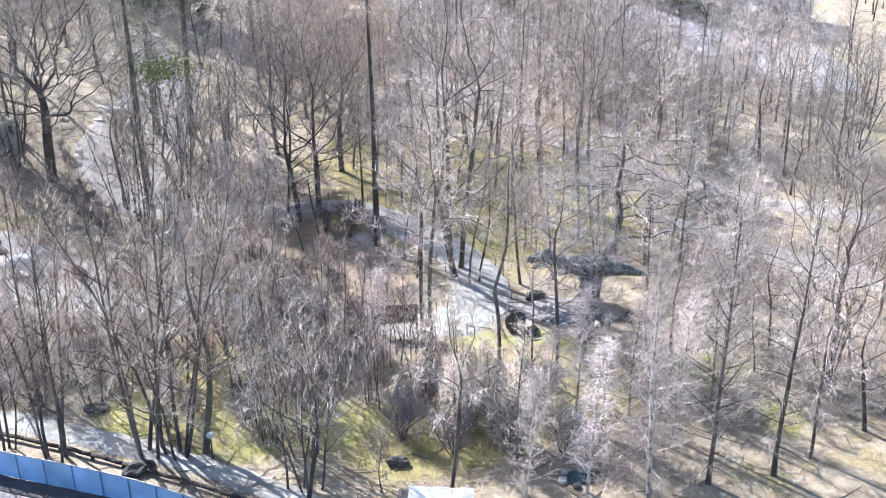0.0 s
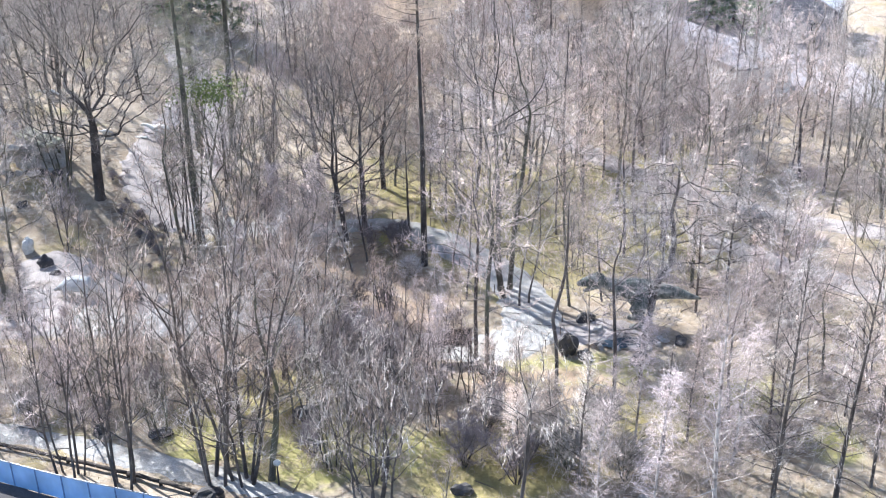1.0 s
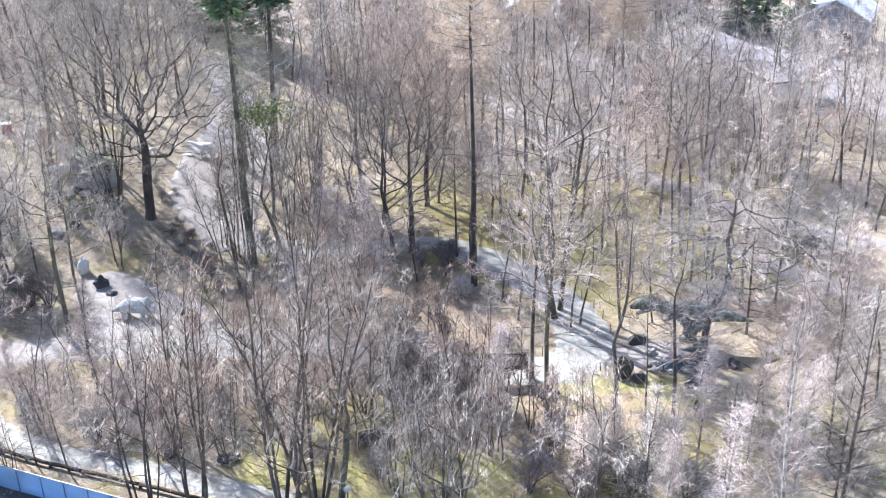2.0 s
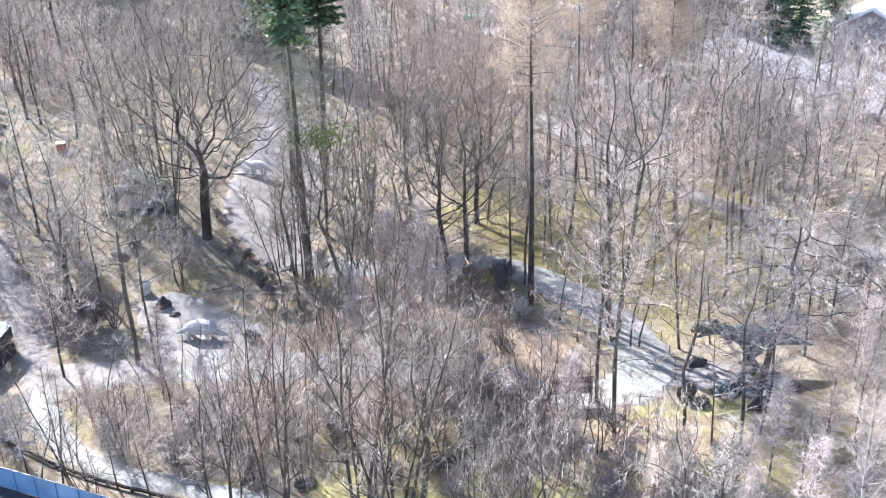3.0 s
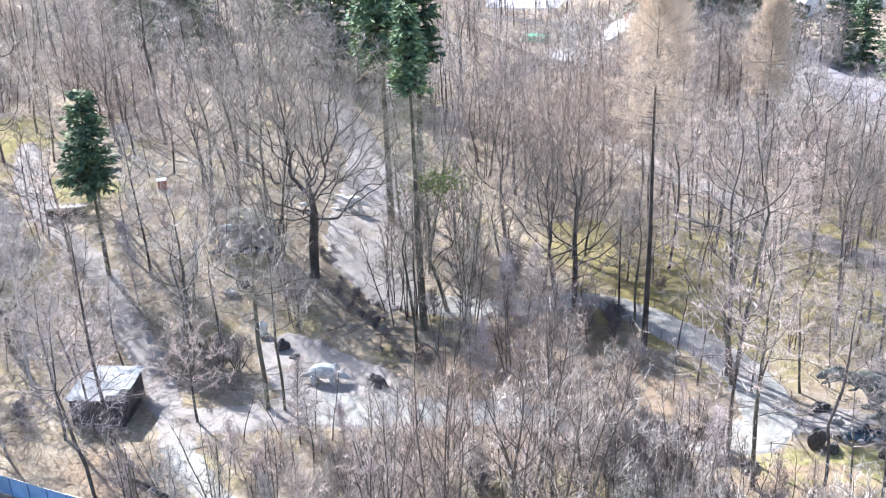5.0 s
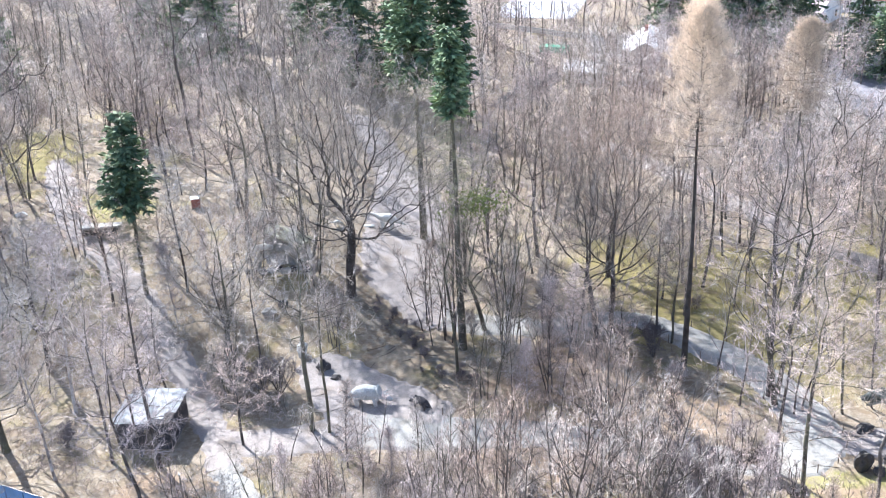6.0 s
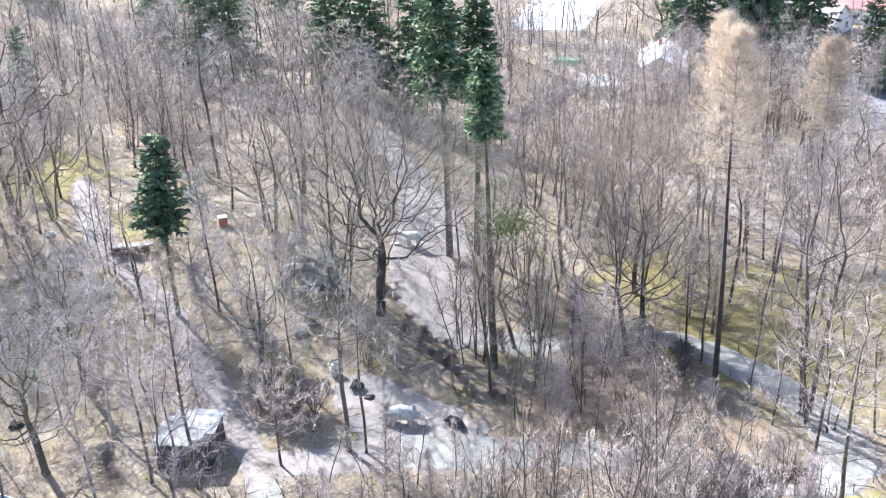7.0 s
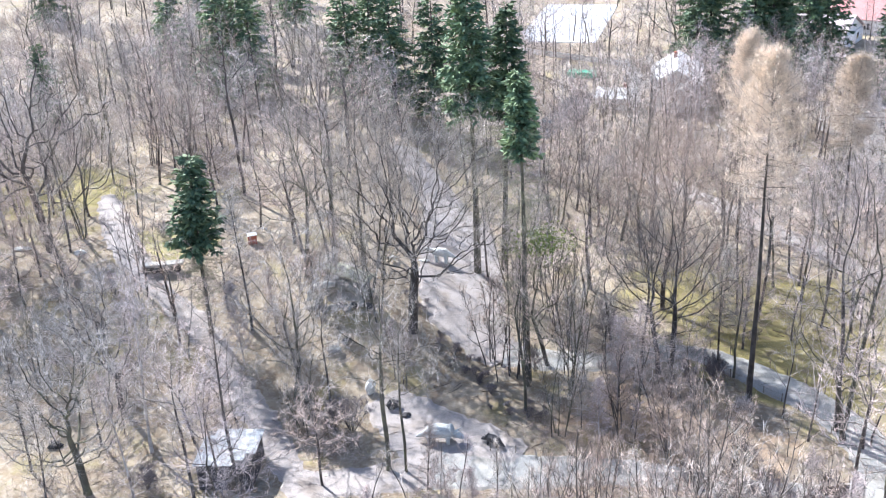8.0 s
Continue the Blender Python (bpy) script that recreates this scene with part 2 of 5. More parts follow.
class Strokes:
    """Collects tapered tubes and thin spikes as vertices and faces."""

    def __init__(self):
        self.v, self.f = [], []

    def tube(self, points, radii, sides=5, cap=False):
        first, count = len(self.v), len(points)
        for k in range(count):
            a, c = points[max(k - 1, 0)], points[min(k + 1, count - 1)]
            d = (c - a).normalized() if (c - a).length > 1e-6 else Vector((0, 0, 1))
            u = d.orthogonal().normalized() if abs(d.x) < 0.9 else d.cross(Vector((0, 1, 0))).normalized()
            if k and u.dot(last) < 0:
                u = -u
            u = (last - d * last.dot(d)).normalized() if k else u
            last, w = u, d.cross(u)
            for s in range(sides):
                ang = 2 * math.pi * s / sides
                self.v.append(points[k] + (u * math.cos(ang) + w * math.sin(ang)) * radii[k])
        for k in range(count - 1):
            for s in range(sides):
                a, c = first + k * sides + s, first + k * sides + (s + 1) % sides
                self.f.append((a, c, c + sides, a + sides))
        if cap:
            self.f.append(tuple(range(first + (count - 1) * sides, first + count * sides)))
            self.f.append(tuple(reversed(range(first, first + sides))))

    def spike(self, a, c, r):
        d = (c - a).normalized()
        u = d.orthogonal().normalized()
        w, first = d.cross(u), len(self.v)
        self.v += [a + u * r, a - u * r * 0.5 + w * r * 0.87, a - u * r * 0.5 - w * r * 0.87, c]
        self.f += [(first, first + 1, first + 3), (first + 1, first + 2, first + 3), (first + 2, first, first + 3)]

    def twig(self, a, c, r):
        """A thin twig of two sides that meet in a ridge."""
        d = (c - a).normalized()
        u = d.orthogonal().normalized()
        w, first = d.cross(u), len(self.v)
        self.v += [a + u * r, a + w * r, a - u * r, c]
        self.f += [(first, first + 1, first + 3), (first + 1, first + 2, first + 3)]

    def sliver(self, a, c, r):
        """The thinnest twig, a single long triangle."""
        d = (c - a).normalized()
        u = d.cross(Vector((a.y - c.x, c.z + a.x, a.z - c.y + 0.3))).normalized()
        first = len(self.v)
        self.v += [a + u * r, a - u * r, c]
        self.f.append((first, first + 1, first + 2))

    def leaf(self, a, c, side, width):
        m, first = (a + c) / 2, len(self.v)
        self.v += [a, m + side * width, c, m - side * width]
        self.f += [(first, first + 1, first + 2), (first, first + 2, first + 3)]


def rock_mesh(bm, size, at=(0, 0, 0), seed=0, turn=0.0, rough=0.22):
    made = bmesh.ops.create_icosphere(bm, subdivisions=3, radius=0.5)
    m = pose(*at, 0, 0, turn) @ Matrix.Diagonal((*size, 1))
    for v in made["verts"]:
        n1 = noise.noise(v.co * 2.6 + Vector((seed * 7.3, seed, 0)))
        n2 = noise.noise(v.co * 7 + Vector((0, seed * 3.1, seed)))
        v.co = m @ (v.co * (1 + rough * n1 + rough * 0.35 * n2))
    return bm


# ---- ground and paths ----
def smooth(u):
    u = min(1.0, max(0.0, u))
    return u * u * (3 - 2 * u)


def rise(x, y):
    """The bank on which the western wood stands."""
    return 6.5 * smooth((-15 - x) / 35) * smooth((y - 70) / 32)


def ground_height(x, y):
    return rise(x, y) - 0.03 - 0.10 * abs(noise.noise(Vector((x * 0.35, y * 0.35, 0)))) - 0.05 * abs(noise.noise(Vector((x * 1.3, y * 1.3, 4))))


def build_ground():
    far = [30, 90, 200, 400, 800, 1600]
    xs = [-190 - v for v in reversed(far)] + [-190 + 1.5 * k for k in range(201)] + [112 + v for v in far]
    ys = [25 - v for v in reversed(far)] + [25 + 1.5 * k for k in range(188)] + [308 + v for v in far]
    verts = [(x, y, ground_height(x, y)) for y in ys for x in xs]
    w = len(xs)
    faces = [(j * w + i, j * w + i + 1, (j + 1) * w + i + 1, (j + 1) * w + i) for j in range(len(ys) - 1) for i in range(w - 1)]
    ob = link_mesh("ground", verts, faces, GROUND, smooth=True)
    tagged(ob, "sunlit park ground of leaf litter, dry grass and moss", "ground", kind="structure")


def spline(points, step=0.35):
    """A smooth line through rows of x, y, width."""
    out, n = [], len(points)
    for k in range(n - 1):
        p0, p1, p2, p3 = (np.array(points[min(max(j, 0), n - 1)], float) for j in (k - 1, k, k + 1, k + 2))
        count = max(2, int(np.hypot(*(p2 - p1)[:2]) / step))
        for i in range(count):
            t = i / count
            out.append(0.5 * (2 * p1 + (p2 - p0) * t + (2 * p0 - 5 * p1 + 4 * p2 - p3) * t * t + (3 * p1 - p0 - 3 * p2 + p3) * t ** 3))
    out.append(np.array(points[-1], float))
    return out


PATH_LINES = []


def build_path(name, points, mat, label, level=0.02, ragged=0.34, category="path", shoulder=0.7):
    line = spline(points)
    PATH_LINES.append(line)
    verts, faces, n = [], [], len(line)
    for k, (x, y, w) in enumerate(line):
        a, c = line[max(k - 1, 0)], line[min(k + 1, n - 1)]
        d = np.array([c[0] - a[0], c[1] - a[1]])
        side = np.array([-d[1], d[0]]) / max(1e-6, np.hypot(*d))
        left = w / 2 + ragged * (noise.noise(Vector((x * 0.8, y * 0.8, 1))) + 0.7 * noise.noise(Vector((x * 2.7, y * 2.7, 3))))
        right = w / 2 + ragged * (noise.noise(Vector((x * 0.8, y * 0.8, 9))) + 0.7 * noise.noise(Vector((x * 2.7, y * 2.7, 5))))
        for off, z in ((left + shoulder, -0.2), (left, level), (0, level + 0.02), (-right, level), (-right - shoulder, -0.2)):
            px, py = x + side[0] * off, y + side[1] * off
            bank = rise(px, py)
            verts.append((px, py, z + bank + min(0.05, 0.1 * bank)))
    for k in range(n - 1):
        faces += [(k * 5 + j, k * 5 + j + 1, k * 5 + j + 6, k * 5 + j + 5) for j in range(4)]
    return tagged(link_mesh(name, verts, faces, mat), label, category, kind="structure")


build_ground()
build_path("path_main", [(-26.0, 84.7, 3.2), (-17.0, 84.1, 2.7), (-11.4, 85.3, 2.3), (-7.6, 84.8, 2.2), (-3.9, 81.2, 3.3), (0.6, 75.1, 3.2), (2.5, 69.6, 3.5), (2.2, 64.6, 3.7), (-1.8, 62.8, 3.0), (-9.5, 64.5, 2.4), (-16.6, 66.9, 2.9), (-23.9, 67.3, 3.9), (-31.8, 68.3, 5.1)],
           PATH_M, "winding pale gravel park path striped by tree shadows")
build_path("path_fence", [(-3.7, 41.4, 1.0), (-10.5, 45.6, 1.1), (-16.7, 48.6, 1.3), (-25.7, 51.9, 1.2), (-33.7, 54.6, 1.2), (-38.4, 58.3, 1.5), (-41.6, 63.4, 1.8)],
           PATH_M, "narrow pale gravel path running beside the fence", 0.024)
build_path("path_upper", [(-41.6, 63.4, 1.8), (-44.2, 69.3, 2.0), (-47.2, 75.1, 2.0), (-50.6, 80.2, 2.0), (-54.0, 85.9, 1.6), (-60.7, 92.9, 1.7), (-66.2, 101.2, 2.6), (-70.5, 110.7, 2.2), (-72.9, 116.4, 1.2)], PLAZA_M, "trodden pale path leading up into the wood", 0.017, 0.5)
build_path("path_link", [(-31.8, 68.3, 4.9), (-37.3, 66.7, 3.4), (-43.3, 66.8, 2.7)], PLAZA_M, "short trodden path between two park paths", 0.016)
build_path("plaza_grey_statue", [(-37.0, 77.8, 3.0), (-33.9, 74.3, 6.1), (-30.0, 70.7, 7.9), (-25.6, 68.4, 5.5)], PLAZA_M, "trodden pale earth round a grey dinosaur statue", 0.010, 0.5, "clearing")
build_path("plaza_white_statue", [(-25.4, 84.0, 3.7), (-28.1, 87.8, 5.5), (-29.7, 93.0, 7.9), (-30.1, 101.1, 7.9), (-30.5, 111.5, 6.7), (-33.7, 122.3, 4.3), (-38.5, 136.0, 3.7)], PLAZA_M, "trodden pale earth round a white dinosaur statue", 0.012, 0.5, "clearing")
build_path("kerb_strip", [(-51.2, 54.4, 2.6), (-42.7, 51.1, 2.6), (-32.2, 46.8, 2.6), (-25.1, 44.1, 2.6), (-18.2, 41.7, 2.6), (-13.6, 39.6, 2.6), (-6.0, 35.7, 2.6)], PLAZA_M, "pale strip of bare ground along the fence", 0.013, 0.12, "strip")
# fence shadow deepened with dark colour; the ground has no such strip
build_path("fence_shadow_strip", [(-50.45, 56.25, 1.1), (-41.8, 52.95, 1.1), (-31.35, 48.75, 1.1), (-24.25, 45.95, 1.1), (-17.4, 43.65, 1.1), (-12.7, 41.55, 1.1), (-5.2, 37.65, 1.1)], DARK_GROUND, "dark strip painted on the ground as the fence's shadow", 0.03, 0.06, "strip", 0.08)
# ragged dark grey patch of ground behind the far trees
build_path("dark_patch_far", [(-19.5, 152.0, 3.0), (-15.5, 160.0, 5.0), (-12.0, 168.0, 5.0), (-9.0, 177.0, 3.0)], DARK_GROUND, "dark grey patch of ground beyond the wood", 0.016, 0.8, "yard")
build_path("lot_pale", [(38.0, 172.0, 12.0), (42.0, 150.0, 15.0), (45.0, 132.0, 13.0), (46.0, 118.0, 6.0)], ROOF_LILAC, "pale lilac-grey paved lot beside the pavilion", 0.015, 0.8, "lot")
build_path("plaza_green_statue", [(3.4, 65.3, 2.0), (6.2, 65.0, 3.2), (8.2, 65.2, 2.6), (9.8, 65.6, 1.0)], PLAZA_M, "bare pale earth under a green dinosaur statue", 0.008, 0.5, "clearing")
build_path("path_east", [(17.2, 83.6, 1.0), (20.0, 79.5, 2.2), (27.3, 71.9, 2.8), (41.6, 62.9, 2.9)], PLAZA_M, "trodden pale path through the trees", 0.018, 0.4)
build_path("path_north", [(-10.1, 142.8, 3.2), (0.3, 125.0, 2.9), (8.0, 111.0, 2.9), (15.2, 97.7, 2.7), (26.9, 85.1, 2.7), (47.5, 75.9, 2.7)], PLAZA_M, "trodden pale path through the trees", 0.014, 0.3)


# ---- trees ----
def wander(start, direction, length, steps, bend, rng, lift=0.0):
    """A crooked line from start; lift turns it up (or down) as it goes."""
    points, d, p = [start.copy()], direction.normalized(), start.copy()
    for _ in range(steps):
        d = (d + Vector((rng.gauss(0, bend), rng.gauss(0, bend), rng.gauss(0, bend * 0.6) + lift))).normalized()
        p = p + d * (length / steps)
        points.append(p)
    return points


def along(points, u):
    f = min(u, 0.9999) * (len(points) - 1)
    k = int(f)
    return points[k].lerp(points[k + 1], f - k), (points[k + 1] - points[k]).normalized()


# stems, trunk radius per metre, crown's start, primaries, their tilt low and high, reach, trunk bend, limb bend, lift, secondaries, twigs
HABIT = {
    "sap": (1, 0.0080, 0.20, 10, 58, 28, 0.24, 0.06, 0.16, 0.06, 4, 7),
    "shrub": (6, 0.0100, 0.10, 4, 62, 35, 0.38, 0.12, 0.24, 0.05, 3, 10),
    "birch": (1, 0.0082, 0.12, 46, 74, 30, 0.165, 0.025, 0.10, 0.05, 6, 9),
    "fan": (5, 0.0072, 0.22, 13, 70, 34, 0.22, 0.06, 0.15, 0.04, 5, 6),
    "larch": (1, 0.0070, 0.58, 76, 88, 40, 0.150, 0.012, 0.07, 0.02, 10, 26),
}


def grow(kind, height, seed, line=None, sparse=1.0, bare=None):
    """Trunk, single heavy limbs, lesser branches and twigs of a bare tree."""
    stems, thick, low, primaries, tilt0, tilt1, reach, bend, crook, lift, seconds, fine = HABIT[kind]
    low = bare or low
    fine, seconds, primaries = max(3, round(fine * sparse)), max(3, round(seconds * sparse ** 0.35)), max(6, round(primaries * sparse ** 0.3))
    thin, long_twig = 1.0 / sparse ** 0.5, 1.0 / sparse ** 0.2
    rng = random.Random(seed)
    trunk, heavy, limbs, twigs = Strokes(), [], Strokes(), Strokes()
    size = min(1.2, max(0.5, height / 14))
    slender = 0.65 if kind in ("birch", "larch") else 1.0
    for stem in range(stems):
        if line:
            points, tall = [Vector(p) for p in line], height
        elif stems == 1:
            points, tall = wander(Vector((0, 0, -0.15)), Vector((rng.gauss(0, 0.04), rng.gauss(0, 0.04), 1)), height, 9, bend, rng, 0.06), height
        else:
            az, lean = 2 * math.pi * (stem + rng.random() * 0.6) / stems, radians(rng.uniform(2, 15) if kind == "fan" else rng.uniform(6, 28))
            tall = height * (rng.uniform(0.55, 1.0) if kind == "fan" else rng.uniform(0.72, 1.0))
            foot = Vector((math.cos(az), math.sin(az), 0)) * (rng.uniform(0.1, 1.0) if kind == "fan" else 0.12 * size) + Vector((0, 0, -0.1))
            points = wander(foot, Vector((math.cos(az) * math.sin(lean), math.sin(az) * math.sin(lean), math.cos(lean))), tall * 1.05, 9, bend, rng, 0.05)
        r0, count = thick * tall * (1.0 if stems == 1 else 0.9), len(points)
        radii = [r0 * (1.3 if k == 0 and stems == 1 else 1.0) * (1 - k / (count - 1)) ** 0.85 + 0.012 for k in range(count)]
        trunk.tube(points, radii, 8 if stems == 1 else 6)
        for k in range(primaries):
            u = low + (0.98 - low) * ((k + rng.random()) / primaries) ** 0.9
            p, d = along(points, u)
            az = k * 2.4 + rng.uniform(-0.5, 0.5) + stem
            v = (u - low) / (1 - low)
            tilt = radians(tilt0 + (tilt1 - tilt0) * v + rng.uniform(-14, 14))
            out = Vector((math.cos(az) * math.sin(tilt), math.sin(az) * math.sin(tilt), math.cos(tilt)))
            if stems > 1:
                out = (out + d * 0.35).normalized()
            if kind == "birch":
                long = height * reach * (0.25 + 1.0 * (1 - v) ** 0.8) * rng.uniform(0.6, 1.15)
            elif kind == "fan":
                long = tall * reach * (0.45 + 0.8 * (1 - v)) * rng.uniform(0.5, 1.2)
            elif kind == "larch":
                long = height * reach * (0.06 + 1.15 * min(1.0, 0.35 + 2.0 * v) * (1 - v) ** 0.6) * rng.uniform(0.55, 1.15)
            else:
                long = height * reach * (0.55 + 1.1 * math.sin(math.pi * min(1, 0.22 + 0.72 * v))) * rng.uniform(0.55, 1.15) * (1.0 - 0.35 * v)
            branch = wander(p, out, long, 4, crook, rng, lift)
            rb = min(r0 * (1 - u) ** 0.8 * 0.5 + 0.01, 0.013 * long + 0.012) * (1.3 if kind == "oak" else slender)
            own = Strokes() if stems == 1 and k % 4 == 0 and k < 24 and kind not in ("sap", "larch", "birch") else limbs
            own.tube(branch, [rb * (1 - 0.2 * j) + 0.004 for j in range(5)], 4 if own is not limbs else 3)
            if own is not limbs:
                heavy.append(own)
            for s in range(seconds):
                w = 0.15 + 0.85 * (s + rng.random()) / seconds
                q, e = along(branch, w)
                turn = Vector((rng.gauss(0, 1), rng.gauss(0, 1), rng.gauss(0.15, 0.7))).normalized()
                span = (long * 0.34 * (1.25 - w) + (0.28 if kind == "larch" else 0.5) * size) * rng.uniform(0.7, 1.25)
                drop = -0.12 if kind == "birch" else (-0.05 if kind == "larch" else 0.05)
                shoot = wander(q, (e * 0.8 + turn).normalized(), span, 2, 0.2, rng, drop)
                limbs.spike(q, shoot[2], 0.0125 * size * slender * thin)
                shoot = [q, shoot[2]]
                for t in range(fine):
                    a, e2 = along(shoot, 0.06 + 0.94 * (t + rng.random()) / fine)
                    turn = Vector((rng.gauss(0, 1), rng.gauss(0, 1), rng.gauss(0.2 + 3 * drop, 0.7))).normalized()
                    c = a + (e2 * 0.7 + turn * 0.9).normalized() * rng.uniform(0.35, 1.35) * (0.7 if kind == "larch" else 1.0) * size * long_twig
                    twigs.sliver(a, c, (0.013 if kind == "larch" else 0.0125 if kind == "shrub" else 0.0075 if kind == "birch" else 0.0095) * thin)
    return trunk, limbs, twigs, heavy


# stems, trunk radius per metre, crown's start, crown's half width, stem's share of the height, buds, crookedness, twigs a bud
CROWN = {
    "lime": (1, 0.0108, 0.13, 0.31, 0.42, 360, 0.17, 5),
    "broad": (1, 0.0125, 0.15, 0.38, 0.36, 600, 0.19, 5),
    "slim": (1, 0.0082, 0.18, 0.22, 0.58, 250, 0.22, 6),
    "vase": (4, 0.0105, 0.20, 0.30, 0.55, 460, 0.17, 5),
    "oak": (1, 0.0190, 0.18, 0.42, 0.30, 700, 0.40, 7),
}


def grow_crown(kind, height, seed, line=None, sparse=1.0, bare=None, rich=1.0):
    """A bare tree whose limbs fork towards buds spread through a domed crown."""
    stems, thick, low, wide, bole, buds, crook, fine = CROWN[kind]
    low = bare or low
    rng, rnd = random.Random(seed), np.random.default_rng(seed)
    buds = int(buds * sparse * rich)
    step = 0.036 * height * (1.0 + 0.5 * (1 - sparse)) / rich ** 0.45
    nodes, parent = [], []
    for stem in range(stems):
        if line:
            rows = [Vector(p) for p in line]
        elif stems == 1:
            rows = wander(Vector((0, 0, -0.15)), Vector((rng.gauss(0, 0.06), rng.gauss(0, 0.06), 1)), height * bole, 6, 0.05, rng, 0.04)
        else:
            az, lean = 2 * math.pi * (stem + rng.random() * 0.8) / stems, radians(rng.uniform(6, 22))
            foot = Vector((math.cos(az), math.sin(az), 0)) * rng.uniform(0.1, 0.4) + Vector((0, 0, -0.1))
            rows = wander(foot, Vector((math.cos(az) * math.sin(lean), math.sin(az) * math.sin(lean), math.cos(lean))), height * bole * rng.uniform(0.7, 1.35), 6, 0.12, rng, 0.05)
        run = sum((c - a).length for a, c in zip(rows, rows[1:]))
        count = max(4, int(run / step))
        for k in range(count + 1):
            parent.append(-1 if k == 0 else len(nodes) - 1)
            nodes.append(np.array(along(rows, k / count)[0]))
    heart = np.array([0.0, 0.0, 0.0])
    if line:
        heart = np.array([rows[-2].x, rows[-2].y, 0.0])
    # buds: denser towards the rim, lopsided by a few random lobes
    points = []
    lobes = [(rng.uniform(0, 6.283), rng.uniform(0.72, 1.12)) for _ in range(6)]
    mid, half = (low + 1) / 2 * height, (1 - low) / 2 * height
    while len(points) < buds:
        v = rnd.normal(size=3)
        v /= np.linalg.norm(v)
        u = rnd.random() ** 0.42
        az = math.atan2(v[1], v[0])
        pull = [max(0.02, math.cos(az - a)) ** 2 for a, s in lobes]
        lobe = sum(w * s for w, (a, s) in zip(pull, lobes)) / sum(pull)
        z = v[2] * u
        if z < -0.35 and rnd.random() < 0.45:
            continue
        r = wide * height * lobe * (1.0 + (0.25 if z < 0 else 0.0))
        points.append(heart + np.array([v[0] * u * r, v[1] * u * r, mid + z * half]))
    points = np.array(points)
    kill, live = 1.55 * step, np.ones(buds, bool)
    best, near = np.full(buds, 1e9), np.zeros(buds, int)

    def meet(first):
        d = np.linalg.norm(points[:, None, :] - np.array(nodes[first:])[None], axis=2)
        k = d.argmin(1)
        m = d[np.arange(buds), k]
        closer = m < best
        best[closer], near[closer] = m[closer], k[closer] + first

    meet(0)
    made = {}
    for _ in range(70):
        first = len(nodes)
        for k in np.unique(near[live]):
            away = points[live & (near == k)] - nodes[k]
            d = (away / np.linalg.norm(away, axis=1)[:, None]).mean(0)
            back = nodes[k] - nodes[parent[k]] if parent[k] >= 0 else np.array([0, 0, 1.0])
            d = d / (np.linalg.norm(d) + 1e-6) + 0.55 * back / (np.linalg.norm(back) + 1e-6) + rnd.normal(size=3) * crook + np.array([0, 0, 0.06 if kind == "oak" else 0.2])
            place = nodes[k] + step * d / np.linalg.norm(d)
            if any(np.linalg.norm(place - nodes[j]) < 0.3 * step for j in made.get(k, ())):
                place = points[live & (near == k)][0] * 0.5 + nodes[k] * 0.5
            if len(made.get(k, ())) > 3:
                continue
            made.setdefault(k, []).append(len(nodes))
            parent.append(int(k))
            nodes.append(place)
        if len(nodes) == first:
            break
        meet(first)
        live &= best > kill
        if not live.any():
            break
    n = len(nodes)
    kids = [[] for _ in range(n)]
    for k, q in enumerate(parent):
        if q >= 0:
            kids[q].append(k)
    area = [0.0] * n
    for k in range(n - 1, -1, -1):
        area[k] = sum(area[c] for c in kids[k]) * 1.02 if kids[k] else 1.0
    roots = [k for k in range(n) if parent[k] < 0]
    top = max(area[k] for k in roots)
    base = thick * height * (1.0 if stems == 1 else 0.9)
    rad = [max(0.0095 / sparse ** 0.4, base * (v / top) ** (0.52 if kind == "oak" else 0.58)) for v in area]
    at = [Vector(p) for p in nodes]
    trunk, limbs, twigs, heavy, chains = Strokes(), Strokes(), Strokes(), [], []
    queue = [(k, None) for k in roots]
    while queue:
        k, start = queue.pop()
        chain = [k] if start is None else [start, k]
        while kids[k]:
            rank = sorted(kids[k], key=lambda c: -area[c])
            queue += [(c, k) for c in rank[1:]]
            k = rank[0]
            chain.append(k)
        chains.append((chain, start is None))
    spare = sorted((c for c, first in chains if not first), key=lambda c: -rad[c[1]] * len(c))[:6 if sparse > 0.9 and stems == 1 else 2]
    for chain, first in chains:
        pts = [at[k] for k in chain]
        rr = [rad[k] for k in chain]
        if not first:
            rr[0] = rr[1]
        rr[-1] *= 0.5
        if first:
            if stems == 1:
                rr[0] *= 1.35
            trunk.tube(pts, rr, 8 if stems == 1 else 6)
        elif chain in spare:
            own = Strokes()
            own.tube(pts, rr, 5)
            heavy.append(own)
        else:
            cut = next((j for j, r in enumerate(rr) if r < 0.019), len(rr))
            if cut > 1:
                limbs.tube(pts[:cut + 1], rr[:cut + 1], 4)
                pts, rr = pts[max(0, cut - 1):], rr[max(0, cut - 1):]
            for a, c, r in zip(pts, pts[1:], rr):
                twigs.spike(a, c + (c - a) * 0.25, r)
    size = min(1.15, max(0.55, height / 15))
